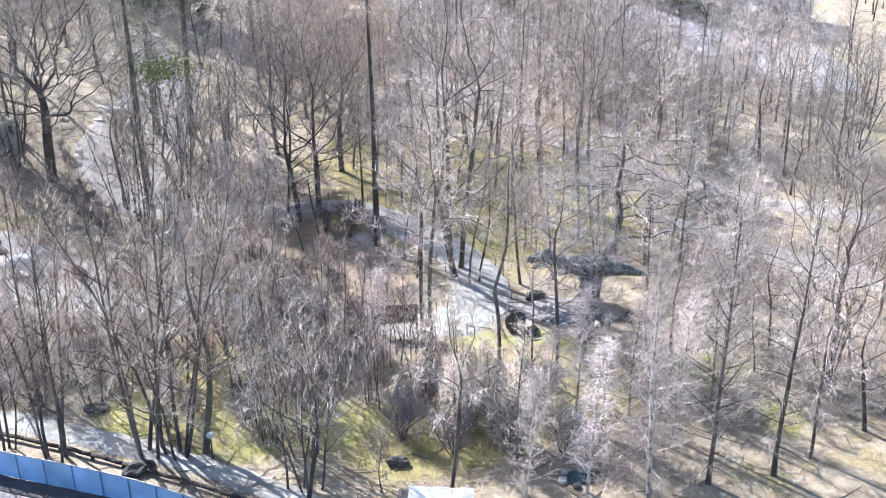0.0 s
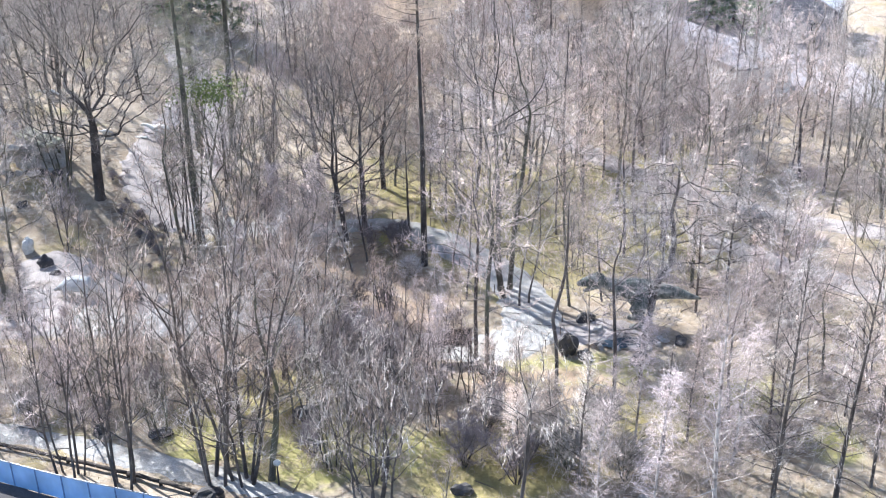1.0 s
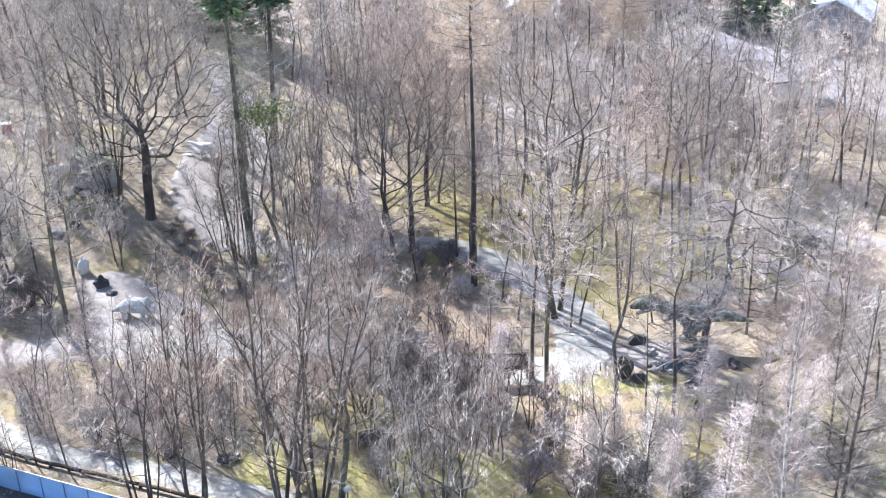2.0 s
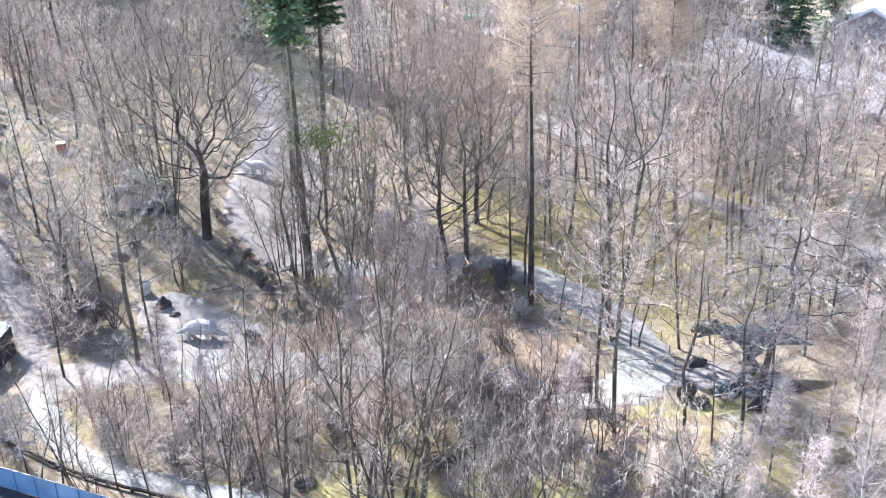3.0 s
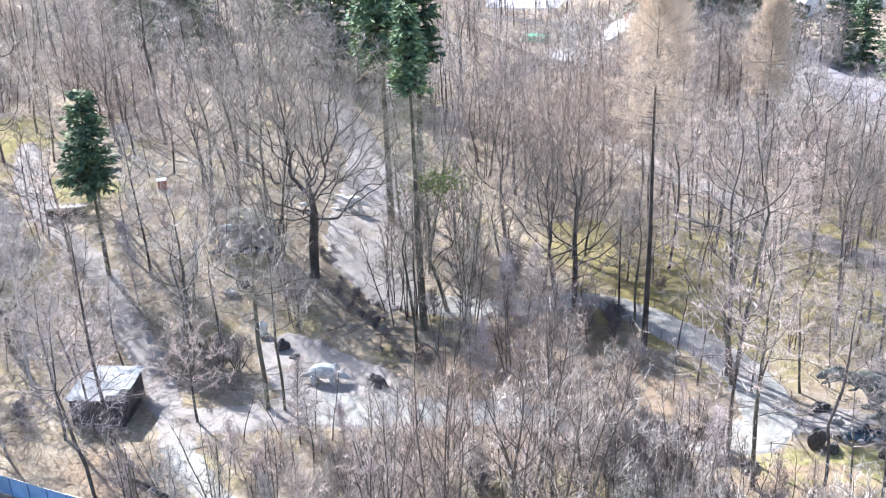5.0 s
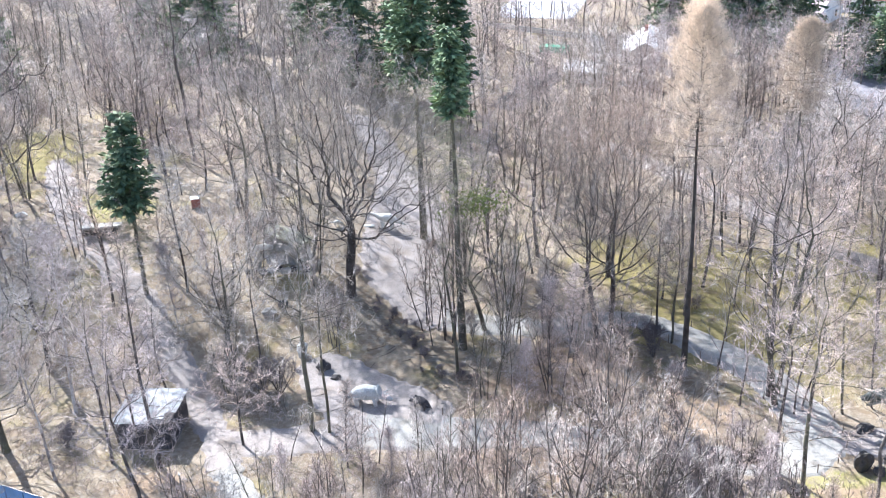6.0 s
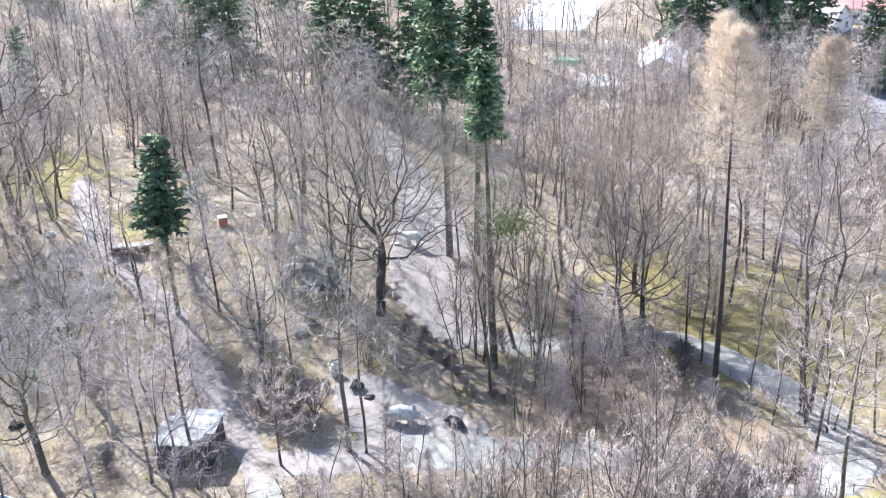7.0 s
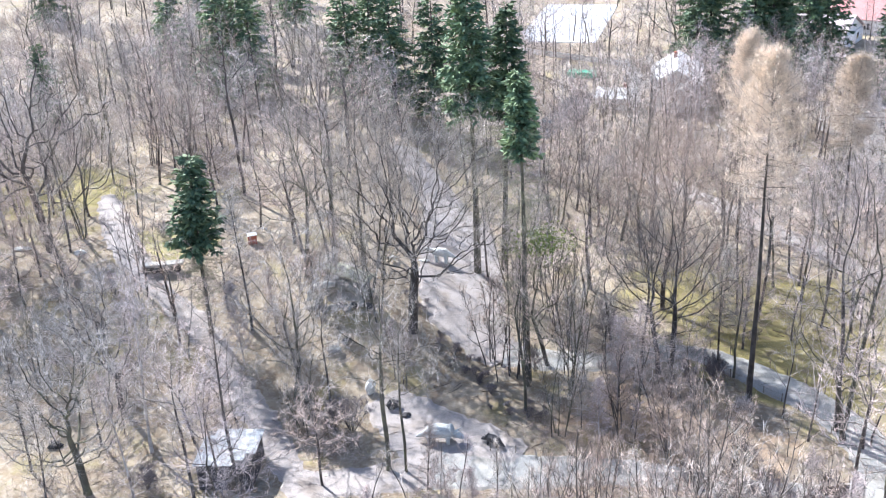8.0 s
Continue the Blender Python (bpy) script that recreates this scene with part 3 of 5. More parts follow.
    for k in range(n):
        if rad[k] > 0.05 or at[k].z < 0.12 * height:
            continue
        d = (at[k] - at[parent[k]]).normalized() if parent[k] >= 0 else Vector((0, 0, 1))
        tips = fine + (3 if not kids[k] else 0)
        for _ in range(max(2, round(tips * (0.95 if sparse < 0.9 else 1.0)))):
            turn = Vector((rng.gauss(0, 1), rng.gauss(0, 1), rng.gauss(0.25, 0.8))).normalized()
            a = at[k] - d * step * rng.random()
            way = (d * 0.75 + turn).normalized()
            c = a + way * rng.uniform(0.4, 1.4) * size / sparse ** 0.5
            r = 0.0098 / sparse ** 0.45
            twigs.sliver(a, c, r)
            if rng.random() < 0.5 and sparse > 0.9:
                a = a.lerp(c, rng.uniform(0.25, 0.7))
                turn = Vector((rng.gauss(0, 1), rng.gauss(0, 1), rng.gauss(0.2, 0.7))).normalized()
                twigs.sliver(a, a + (way + turn).normalized() * rng.uniform(0.3, 0.7) * size, r * 0.9)
    return trunk, limbs, twigs, heavy


def grow_fir(height, seed, foot=0.08, spread=0.21):
    rng = random.Random(seed)
    trunk, limbs, sprays = Strokes(), Strokes(), Strokes()
    points = wander(Vector((0, 0, -0.1)), Vector((0, 0, 1)), height, 8, 0.01, rng, 0.1)
    trunk.tube(points, [0.013 * height * (1 - k / 8.2) + 0.01 for k in range(9)], 7)
    rings = int(10 + height * 1.0)
    for k in range(rings):
        u = foot + (0.99 - foot) * k / rings
        for s in range(8 if u < 0.75 else 6):
            p, _ = along(points, min(0.995, u + rng.uniform(-0.014, 0.014)))
            az = rng.uniform(0, 6.283)
            long = (height * spread * ((1 - u) / (1 - foot)) ** 0.62 + 0.3) * rng.uniform(0.6, 1.15)
            out = Vector((math.cos(az), math.sin(az), rng.uniform(-0.25, 0.15) + 0.5 * u))
            bough = wander(p, out, long, 3, 0.06, rng, -0.09)
            limbs.tube(bough, [0.025 * (1 - 0.25 * j) + 0.004 for j in range(4)], 3)
            for t in range(max(9, int(long * 12))):
                a, e = along(bough, 0.1 + 0.9 * rng.random())
                side = e.cross(Vector((0, 0, 1))).normalized() * rng.choice((-1, 1))
                d = (e * 0.7 + side * rng.uniform(0.2, 1.0) + Vector((0, 0, rng.uniform(-0.75, 0.2)))).normalized()
                c = a + d * rng.uniform(0.4, 0.95)
                sprays.leaf(a, c, d.cross(Vector((rng.gauss(0, 1), rng.gauss(0, 1), 1))).normalized(), rng.uniform(0.08, 0.18))
    dead = []
    if foot > 0.2:
        bare = Strokes()
        for _ in range(110):
            u = rng.uniform(0.2, foot + 0.1)
            p, _ = along(points, u)
            az = rng.uniform(0, 6.283)
            bough = wander(p, Vector((math.cos(az), math.sin(az), rng.uniform(-0.3, 0.2))), height * rng.uniform(0.05, 0.11), 3, 0.15, rng, -0.05)
            bare.tube(bough, [0.024, 0.018, 0.012, 0.007], 3)
            for _ in range(20):
                a, e = along(bough, rng.uniform(0.1, 1))
                turn = Vector((rng.gauss(0, 1), rng.gauss(0, 1), rng.gauss(-0.2, 0.7))).normalized()
                bare.twig(a, a + (e * 0.6 + turn).normalized() * rng.uniform(0.4, 1.2), 0.011)
        dead.append(bare)
    return trunk, limbs, sprays, dead


LOOKS = {
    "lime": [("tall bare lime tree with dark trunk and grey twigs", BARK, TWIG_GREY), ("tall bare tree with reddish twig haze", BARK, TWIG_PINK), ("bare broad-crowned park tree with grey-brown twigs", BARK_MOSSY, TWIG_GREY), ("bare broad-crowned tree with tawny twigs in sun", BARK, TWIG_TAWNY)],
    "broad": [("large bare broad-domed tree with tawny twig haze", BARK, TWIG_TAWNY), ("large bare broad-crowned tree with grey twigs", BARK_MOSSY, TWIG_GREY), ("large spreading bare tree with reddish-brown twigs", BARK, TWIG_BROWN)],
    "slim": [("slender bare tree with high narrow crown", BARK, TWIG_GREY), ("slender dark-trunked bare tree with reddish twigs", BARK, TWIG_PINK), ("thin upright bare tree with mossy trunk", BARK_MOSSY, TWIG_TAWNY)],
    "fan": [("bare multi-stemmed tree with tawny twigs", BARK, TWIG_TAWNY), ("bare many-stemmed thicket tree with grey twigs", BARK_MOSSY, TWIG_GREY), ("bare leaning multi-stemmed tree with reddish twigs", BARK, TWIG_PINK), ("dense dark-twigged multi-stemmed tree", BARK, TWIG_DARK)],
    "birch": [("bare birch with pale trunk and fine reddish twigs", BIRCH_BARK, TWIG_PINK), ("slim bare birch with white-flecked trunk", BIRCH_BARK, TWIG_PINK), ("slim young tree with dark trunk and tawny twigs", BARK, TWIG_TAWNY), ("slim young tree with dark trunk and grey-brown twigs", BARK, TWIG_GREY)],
    "oak": [("gnarled bare oak with heavy crooked limbs", BARK, TWIG_GREY), ("old bare oak with thick dark trunk", BARK_MOSSY, TWIG_GREY)],
    "vase": [("big bare tree forking into steep mossy stems", BARK_MOSSY, TWIG_GREY)],
    "sap": [("thin bare sapling with grey twigs", BARK, TWIG_GREY), ("thin bare sapling with reddish twigs", BARK, TWIG_PINK)],
    "shrub": [("low dense dark bare shrub", BARK, TWIG_DARK), ("low bare shrub with reddish twigs", BARK, TWIG_PINK), ("low bare shrub with grey-brown twigs", BARK_MOSSY, TWIG_GREY)],
    "larch": [("tall bare larch with tan feathery crown", BARK, TWIG_TAN)],
    "fir": [("dark green fir with drooping boughs", BARK, NEEDLES), ("dense dark green spruce with drooping boughs", BARK, NEEDLES)],
}
CATEGORY = {"shrub": "shrub", "sap": "sapling"}
NAME = {"lime": "lime_tree", "broad": "broad_tree", "slim": "slender_tree", "fan": "multi_stem_tree", "vase": "forked_tree", "birch": "birch", "oak": "oak", "sap": "sapling", "shrub": "shrub", "larch": "larch", "fir": "fir"}
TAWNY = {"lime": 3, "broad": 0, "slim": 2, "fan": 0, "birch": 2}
MODELS = {}
PLANTED = []


def make_tree(kind, look_at, height, seed, line=None, sparse=1.0, bare=None, foot=0.08, rich=1.0, spread=0.21):
    label, bark, twig = look_at
    thing = new(NAME[kind])
    trunk, limbs, twigs, heavy = grow_fir(height, seed, foot, spread) if kind == "fir" else (grow_crown(kind, height, seed, line, sparse, bare, rich) if kind in CROWN else grow(kind, height, seed, line, sparse, bare))
    link_mesh("trunk", trunk.v, trunk.f, bark, thing, smooth=True)
    for limb in heavy:
        link_mesh("dead_branch" if kind == "fir" else "limb", limb.v, limb.f, TWIG_OLIVE if kind == "fir" else bark, thing)
    tagged(link_mesh("branch", limbs.v, limbs.f, twig if kind in ("sap", "shrub") else bark, thing), kind="stuff")
    tagged(link_mesh("needle_spray" if kind == "fir" else "twig", twigs.v, twigs.f, twig, thing), kind="stuff")
    return tagged(thing, label, CATEGORY.get(kind, "tree"), f"park {NAME[kind]}s")


def plant(kind, x, y, height, rng, variant=None):
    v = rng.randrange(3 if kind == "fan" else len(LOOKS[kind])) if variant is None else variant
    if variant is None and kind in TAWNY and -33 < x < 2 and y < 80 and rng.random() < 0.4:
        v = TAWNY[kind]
    far = 0 if y < (126 if kind == "broad" else 100) or kind == "fir" else (1 if y < 150 else 2)
    key = (kind, v, rng.randrange(2) if kind in ("lime", "slim", "fan", "fir") else 0, far, 0 if kind in ("fir", "shrub") else int(height / 4.5))
    PLANTED.append((x, y))
    turn = rng.uniform(-40, 40) if kind == "fan" else rng.uniform(0, 360)
    if key not in MODELS:
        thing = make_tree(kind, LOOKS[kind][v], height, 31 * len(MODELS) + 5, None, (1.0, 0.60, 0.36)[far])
        MODELS[key] = (thing, height)
        thing.matrix_basis = pose(x, y, rise(x, y) - 0.08, 0, 0, turn)
        return thing
    thing, tall = MODELS[key]
    s = height / tall
    wide = s ** 0.8
    return copy_thing(thing, pose(x, y, rise(x, y) - 0.08, 0, 0, turn) @ Matrix.Diagonal((wide, wide, s, 1)))


TREES = {}
TREES["lime"] = [
    (0.8, 70.5, 19.0), (-13.3, 48.3, 16.2), (-13.5, 69.6, 10.5), (-14.2, 59.2, 13.2),
    (22.8, 53.7, 17.8), (23.5, 49.4, 11.5), (19.8, 63.3, 9.5), (31.4, 76.5, 11.2), (29.5, 62.9, 9.5), (21.7, 79.3, 11.0),
    (24.7, 76.8, 9.5), (-40.8, 66.2, 10.0), (-44.5, 77.4, 17.5), (-9.5, 110.1, 18.0),
    (-8.1, 111.7, 18.8), (-11.4, 112.0, 15.8), (-14.9, 112.2, 14.5), (-47.5, 100.1, 16.0),  
    (-15.6, 88.3, 11.8), (-8.5, 95.0, 11.8), (-5.1, 97.4, 9.5), (-13.5, 116.7, 14.2), (-3.8, 114.0, 14.0), (9.1, 91.3, 17.5),
]
TREES["lime"] = TREES["lime"] + [
    (8.5, 106.3, 13.2), (16.8, 110.4, 14.8),
]
TREES["slim"] = [
    (-1.5, 61.7, 16.8), (-0.8, 57.3, 19.0), (6.7, 54.6, 15.8), (8.8, 57.7, 12.8), (15.2, 71.7, 19.0), (8.1, 69.7, 10.0),
    (-6.7, 82.2, 12.5), (-5.6, 80.6, 13.8), (5.9, 82.5, 12.5), (7.2, 81.3, 12.0), (22.4, 73.6, 9.5), (21.9, 91.0, 12.2),
    (19.6, 46.8, 12.2), (31.6, 91.2, 15.5), (-45.7, 57.0, 16.8), (-43.6, 77.2, 13.8), (-49.0, 74.2, 10.5),
    (-41.5, 77.3, 11.2), (-24.4, 76.0, 16.5), (-14.6, 76.4, 10.5), (0.6, 71.7, 24.0), (1.3, 71.9, 24.5),
    (5.6, 69.0, 13.8), (4.5, 116.4, 17.5), (-50.5, 64.4, 16.2), (-48.4, 65.1, 12.0), (-71.5, 99.7, 17.2), (-77.7, 103.1, 17.8),
]
TREES["slim"] = TREES["slim"] + [
    (-57.6, 88.1, 14.5), (-57.5, 96.5, 18.0), (-55.7, 114.7, 24.0), (-65.5, 156.1, 16.0), (-46.5, 98.6, 16.0), (-72.9, 153.6, 16.0),
    (-68.2, 148.4, 16.0), (-72.9, 141.9, 16.0), (-27.2, 99.4, 13.8), (7.0, 109.6, 11.5), (-48.7, 136.9, 16.0),
    (-45.4, 133.8, 16.0), (10.9, 77.6, 14.0), (14.3, 79.6, 15.0), (17.8, 74.7, 12.0), (13.3, 74.0, 13.0),
]
TREES["sap"] = [
    (5.4, 56.4, 8.0), (-3.1, 73.8, 8.8), (-3.1, 58.9, 5.5), (19.2, 56.1, 5.5), (-2.0, 70.4, 9.0), (1.9, 69.0, 9.5), (2.6, 69.4, 9.3), (1.3, 87.0, 10.0),
]
TREES["fan"] = [
    (-21.5, 48.0, 15.8), (-24.7, 48.6, 12.5), (-16.5, 48.2, 20.2), (-14.6, 48.0, 18.5), (-7.5, 47.8, 10.2), 
    (-23.6, 58.7, 9.0), (-21.2, 59.4, 10.0), (-7.4, 44.7, 10.2), 
    (-16.8, 72.8, 10.5), (-13.6, 67.6, 10.5), (-18.3, 117.8, 13.2), (-24.5, 96.0, 13.5), (-20.9, 94.3, 12.0),
    (14.3, 115.7, 11.5), (15.3, 111.9, 11.2), (11.8, 110.3, 13.8), (-24.9, 55.4, 10.5),
    (-16.7, 55.3, 10.2), (-11.9, 54.0, 10.2), (-6.8, 54.5, 10.5), (-35.4, 79.7, 8.2),
]
TREES["fan"] = TREES["fan"] + [
     (-38.1, 88.7, 14.2), (-27.1, 83.4, 11.5), (-25.2, 81.7, 13.5), (-20.3, 78.2, 14.8),
]
TREES["birch"] = [
    (0.4, 49.4, 8.0), (3.8, 47.0, 8.5), (-1.2, 51.5, 7.0), (7.4, 50.6, 8.5), (14.5, 47.6, 10.0), (11.0, 46.6, 9.0),
    (5.5, 49.5, 7.0), (8.5, 48.6, 8.0), (10.6, 51.4, 7.5), (2.6, 50.0, 6.0), (12.6, 49.0, 9.0),
    (0.6, 48.4, 6.0), (13.6, 44.8, 15.5), (17.2, 45.4, 15.5), (10.3, 43.6, 14.2), (7.2, 44.2, 9.0), (4.0, 43.6, 8.0),
    (15.5, 51.9, 10.5), (4.6, 110.8, 15.0), (8.1, 116.2, 19.8), (17.2, 93.1, 6.5), (-4.1, 55.0, 7.8), (-46.6, 63.6, 18.8),
    (-55.8, 71.4, 16.8), (-16.2, 178.8, 14.0), (-19.5, 169.2, 14.0), (24.1, 152.6, 14.0),
]
TREES["oak"] = [
     (16.8, 103.5, 17.0), (-59.4, 66.0, 15.8), (-73.7, 100.1, 22.5), (-60.1, 77.3, 14.0),
    (8.6, 191.4, 18.5),
]
TREES["fir"] = [
    (-46.5, 152.1, 20.0), (-43.7, 154.2, 21.0), (-40.2, 151.0, 20.0), (-34.4, 150.8, 20.0), (-66.7, 155.9, 20.0), (-62.3, 158.0, 21.0),
    (-90.6, 145.5, 13.0), (10.3, 179.0, 26.0), (13.5, 183.0, 25.0), (20.6, 181.0, 26.0), (24.0, 186.0, 24.0), (38.3, 167.0, 17.0), (40.9, 162.5, 15.0), (43.7, 155.4, 15.0),
]


rng = random.Random(11)
for kind, rows in TREES.items():
    for x, y, height in rows:
        if (x, y) == (-7.5, 47.8):
            plant("fan", x, y, height, rng, 3)
            plant("fan", x - 2.4, y + 5.0, height, rng, 3)
            continue
        plant("broad" if kind == "lime" and height >= 13.5 and y > 44 else kind, x, y, height, rng)

# the S-shaped slim tree beside the path and the crooked oak behind the basin
bent = make_tree("slim", ("slim dark tree with an S-bent trunk", BARK, TWIG_GREY), 15.0, 77,
                 [(0, 0, -0.1), (0.1, 0, 2.5), (0.0, 0, 4.6), (-0.25, 0, 6.2), (0.15, 0.1, 7.6), (0.45, 0.1, 9.0), (0.55, 0.1, 11.0), (0.5, 0, 13.0), (0.6, 0, 15.0)], 1.0, 0.5)
bent.matrix_basis = pose(3.2, 55.4, -0.05)
crooked = make_tree("oak", ("crooked dark oak leaning over a stone basin", BARK, TWIG_GREY), 13.5, 80,
                    [(0, 0, -0.1), (0.25, 0.1, 2.0), (0.55, 0.2, 4.0), (0.8, 0.2, 5.4), (1.5, 0.2, 6.5), (1.7, 0.3, 8.2), (1.4, 0.4, 10.0), (1.7, 0.3, 12.0), (1.6, 0.2, 13.5)], 1.0, 0.46)
crooked.matrix_basis = pose(9.7, 61.7, -0.05)
PLANTED += [(3.2, 55.4), (9.7, 61.7)]

# tall spruces with green tops over bare mossy boughs, and two great domed trees
for x, y, height, foot, seed, spread in [(-24.0, 80.0, 28.6, 0.76, 301, 0.042), (-28.3, 100.0, 31.0, 0.58, 302, 0.105), (-25.4, 102.0, 29.0, 0.6, 303, 0.075), (-53.6, 86.0, 18.2, 0.50, 304, 0.135)]:
    spruce = make_tree("fir", ("tall spruce, green above and mossy bare below", BARK_MOSSY, NEEDLES), height, seed, foot=foot, spread=spread)
    spruce.matrix_basis = pose(x, y, rise(x, y) - 0.08)
    PLANTED.append((x, y))
old_oak = make_tree("oak", ("huge old bare oak with a wide grey domed crown", BARK, TWIG_GREY), 24.5, 311, rich=3.3)
old_oak.matrix_basis = pose(-34.6, 87.4, rise(-34.6, 87.4) - 0.1)
dome = make_tree("broad", ("great bare tree with a wide tawny domed crown", BARK, TWIG_TAWNY), 20.5, 312, rich=3.6)
dome.matrix_basis = pose(-9.6, 94.4, -0.1)
mossy = make_tree("broad", ("bare tree with mossy olive-green twigs", BARK_MOSSY, TWIG_OLIVE), 16.0, 313, None, 0.6)
mossy.matrix_basis = pose(-22.0, 83.2, rise(-22.0, 83.2) - 0.1)
ivy, ivy_rng = Strokes(), random.Random(8)
for _ in range(700):
    way = Vector((ivy_rng.gauss(0, 1), ivy_rng.gauss(0, 1), ivy_rng.gauss(0, 0.7)))
    a = Vector((-0.6, -1.2, 13.0)) + Vector((way.x * 1.3, way.y, way.z * 0.8))
    turn = Vector((ivy_rng.gauss(0, 1), ivy_rng.gauss(0, 1), ivy_rng.gauss(0, 1))).normalized()
    ivy.leaf(a, a + turn * 0.32, turn.orthogonal().normalized(), 0.07)
tagged(link_mesh("ivy", ivy.v, ivy.f, IVY, mossy, "yellow-green evergreen clump"), kind="stuff")
for x, y, height, seed in [(-45.5, 93.9, 19.5, 322)]:
    tall = make_tree("lime", ("tall bare tree with steep grey limbs", BARK_MOSSY, TWIG_GREY), height, seed)
    tall.matrix_basis = pose(x, y, rise(x, y) - 0.1)
    PLANTED.append((x, y))
for x, y, height, seed in [(-5.3, 76.5, 30.3, 361), (1.7, 110.8, 24.0, 362), (9.6, 100.0, 23.6, 363)]:
    larch = make_tree("larch", LOOKS["larch"][0], height, seed, [(0, 0, -0.1), (0.1, 0, height * 0.35), (0, 0.1, height * 0.7), (0.05, 0, height)])
    larch.matrix_basis = pose(x, y, -0.05)
    PLANTED.append((x, y))
for x, y, height, seed, kind in [(-7.1, 43.3, 12.0, 373, "lime"), (0.1, 43.3, 13.0, 372, "slim")]:
    near = make_tree(kind, ("bare tree with a dark trunk near the fence", BARK, TWIG_GREY), height, seed, bare=0.36)
    near.matrix_basis = pose(x, y, -0.05)
    PLANTED.append((x, y))
for x, y, height, seed, kind in [(-35.7, 68.0, 17.5, 351, "lime"), (-34.3, 67.7, 14.0, 352, "slim")]:
    upright = make_tree(kind, ("tall upright bare tree with a mossy trunk", BARK_MOSSY, TWIG_GREY), height, seed, [(0, 0, -0.1), (0.05, 0, 3.0), (-0.1, 0, 6.0), (0.0, 0.1, 9.0), (0.1, 0, 11.0)], bare=0.35)
    upright.matrix_basis = pose(x, y, -0.05)
    PLANTED.append((x, y))
for x, y, height, seed, kind in [(-12.1, 81.8, 18.5, 341, "broad"), (-10.7, 83.2, 20.0, 342, "broad"), (-13.4, 83.8, 16.0, 343, "slim"), (-44.6, 108.0, 20.0, 345, "broad"), (-16.4, 99.5, 17.0, 346, "broad")]:
    dark = make_tree(kind, ("tall bare tree with dark trunk and charcoal twigs", BARK, TWIG_CHARCOAL), height, seed)
    dark.matrix_basis = pose(x, y, rise(x, y) - 0.1)
    PLANTED.append((x, y))
for x, y, height, seed in [(-42.6, 94.2, 19.0, 331), (-39.0, 92.6, 18.0, 332)]:
    forked = make_tree("vase", LOOKS["vase"][0], height, seed)
    forked.matrix_basis = pose(x, y, rise(x, y) - 0.1)
    PLANTED.append((x, y))
PLANTED += [(-34.6, 87.4), (-9.6, 94.4), (-22.0, 83.2)]

# undergrowth and the further wood
CLEAR = [(-9.6, 93.0, 5.5, 6.5), (-34.6, 87.4, 4.0, 4.5), (-37.5, 105.0, 4.0, 6.0), (-40.5, 84.5, 3.6, 6.0), (5.7, 62.5, 9.5, 11.0), (-0.0, 77.9, 5.8, 9.3), (-31.0, 71.0, 6.0, 5.5), (-46.6, 68.4, 5.2, 6.5), (-30.0, 96.5, 5.8, 15.5), (7.0, 82.0, 5.0, 4.0), (-20.9, 46.9, 27.6, 1.9), (-56.6, 95.8, 3.4, 9.3), (-66.2, 101.4, 3.5, 6.5), (3.5, 177.8, 6.5, 9.0), (32.1, 137.2, 5.0, 10.0), (-11.0, 240.8, 13.8, 17.1), (39.8, 194.5, 13.8, 12.4), (54.0, 173.5, 8.0, 12.4), (-40.8, 78.9, 4.6, 6.2)]


def is_free(x, y, gap):
    if any(((x - a) / rx) ** 2 + ((y - c) / ry) ** 2 < 1 for a, c, rx, ry in CLEAR):
        return False
    if any((x - a) ** 2 + (y - c) ** 2 < gap * gap for a, c in PLANTED):
        return False
    return not any((x - a) ** 2 + (y - c) ** 2 < (w / 2 + 0.7) ** 2 for line in PATH_LINES for a, c, w in line[::4])


def fill(count, x0, x1, y0, y1, kinds, low, high, gap, tries=9):
    for _ in range(count):
        for _ in range(tries):
            x, y = rng.uniform(x0, x1), rng.uniform(y0, y1)
            if is_free(x, y, gap):
                plant(rng.choice(kinds), x, y, rng.uniform(low, high), rng)
                break


fill(16, -8, 22, 78, 110, ("slim",), 13, 18, 2.4)
fill(20, -42, 36, 46, 84, ("fan", "fan", "slim", "birch"), 6, 10, 2.8)
fill(66, -96, 48, 84, 128, ("lime", "lime", "broad", "fan", "birch"), 9, 15, 2.8)
fill(120, -125, 55, 125, 180, ("lime", "birch", "fan", "slim"), 11, 16, 3.8)
fill(130, -170, 40, 180, 290, ("lime", "lime", "slim"), 13, 19, 4.6)
fill(16, 12, 28, 96, 122, ("lime", "fan", "birch"), 7, 12, 2.6)
fill(20, -95, -52, 56, 92, ("lime", "fan", "birch"), 9, 13, 3.2)
fill(34, -112, -58, 88, 140, ("slim", "lime", "lime"), 11, 17, 2.4)
fill(46, -112, -40, 100, 165, ("slim", "lime", "slim", "birch"), 12, 18, 2.6)
fill(40, -75, 40, 44, 105, ("sap",), 3.5, 7, 1.8)
fill(34, -85, 42, 44, 120, ("shrub",), 1.1, 2.6, 1.5)
fill(20, -42, -6, 50, 66, ("shrub", "sap"), 1.4, 3.0, 1.4)
fill(8, -140, -60, 160, 250, ("fir",), 17, 22, 5.0)
fill(28, -30, 36, 112, 160, ("broad", "lime", "birch"), 12, 17, 3.2)
fill(14, 18, 40, 104, 132, ("lime", "birch"), 9, 13, 2.4)
fill(7, -14, 30, 150, 168, ("lime", "birch"), 10, 13, 2.6)
fill(16, 22, 76, 146, 215, ("lime", "birch"), 10, 15, 3.4)


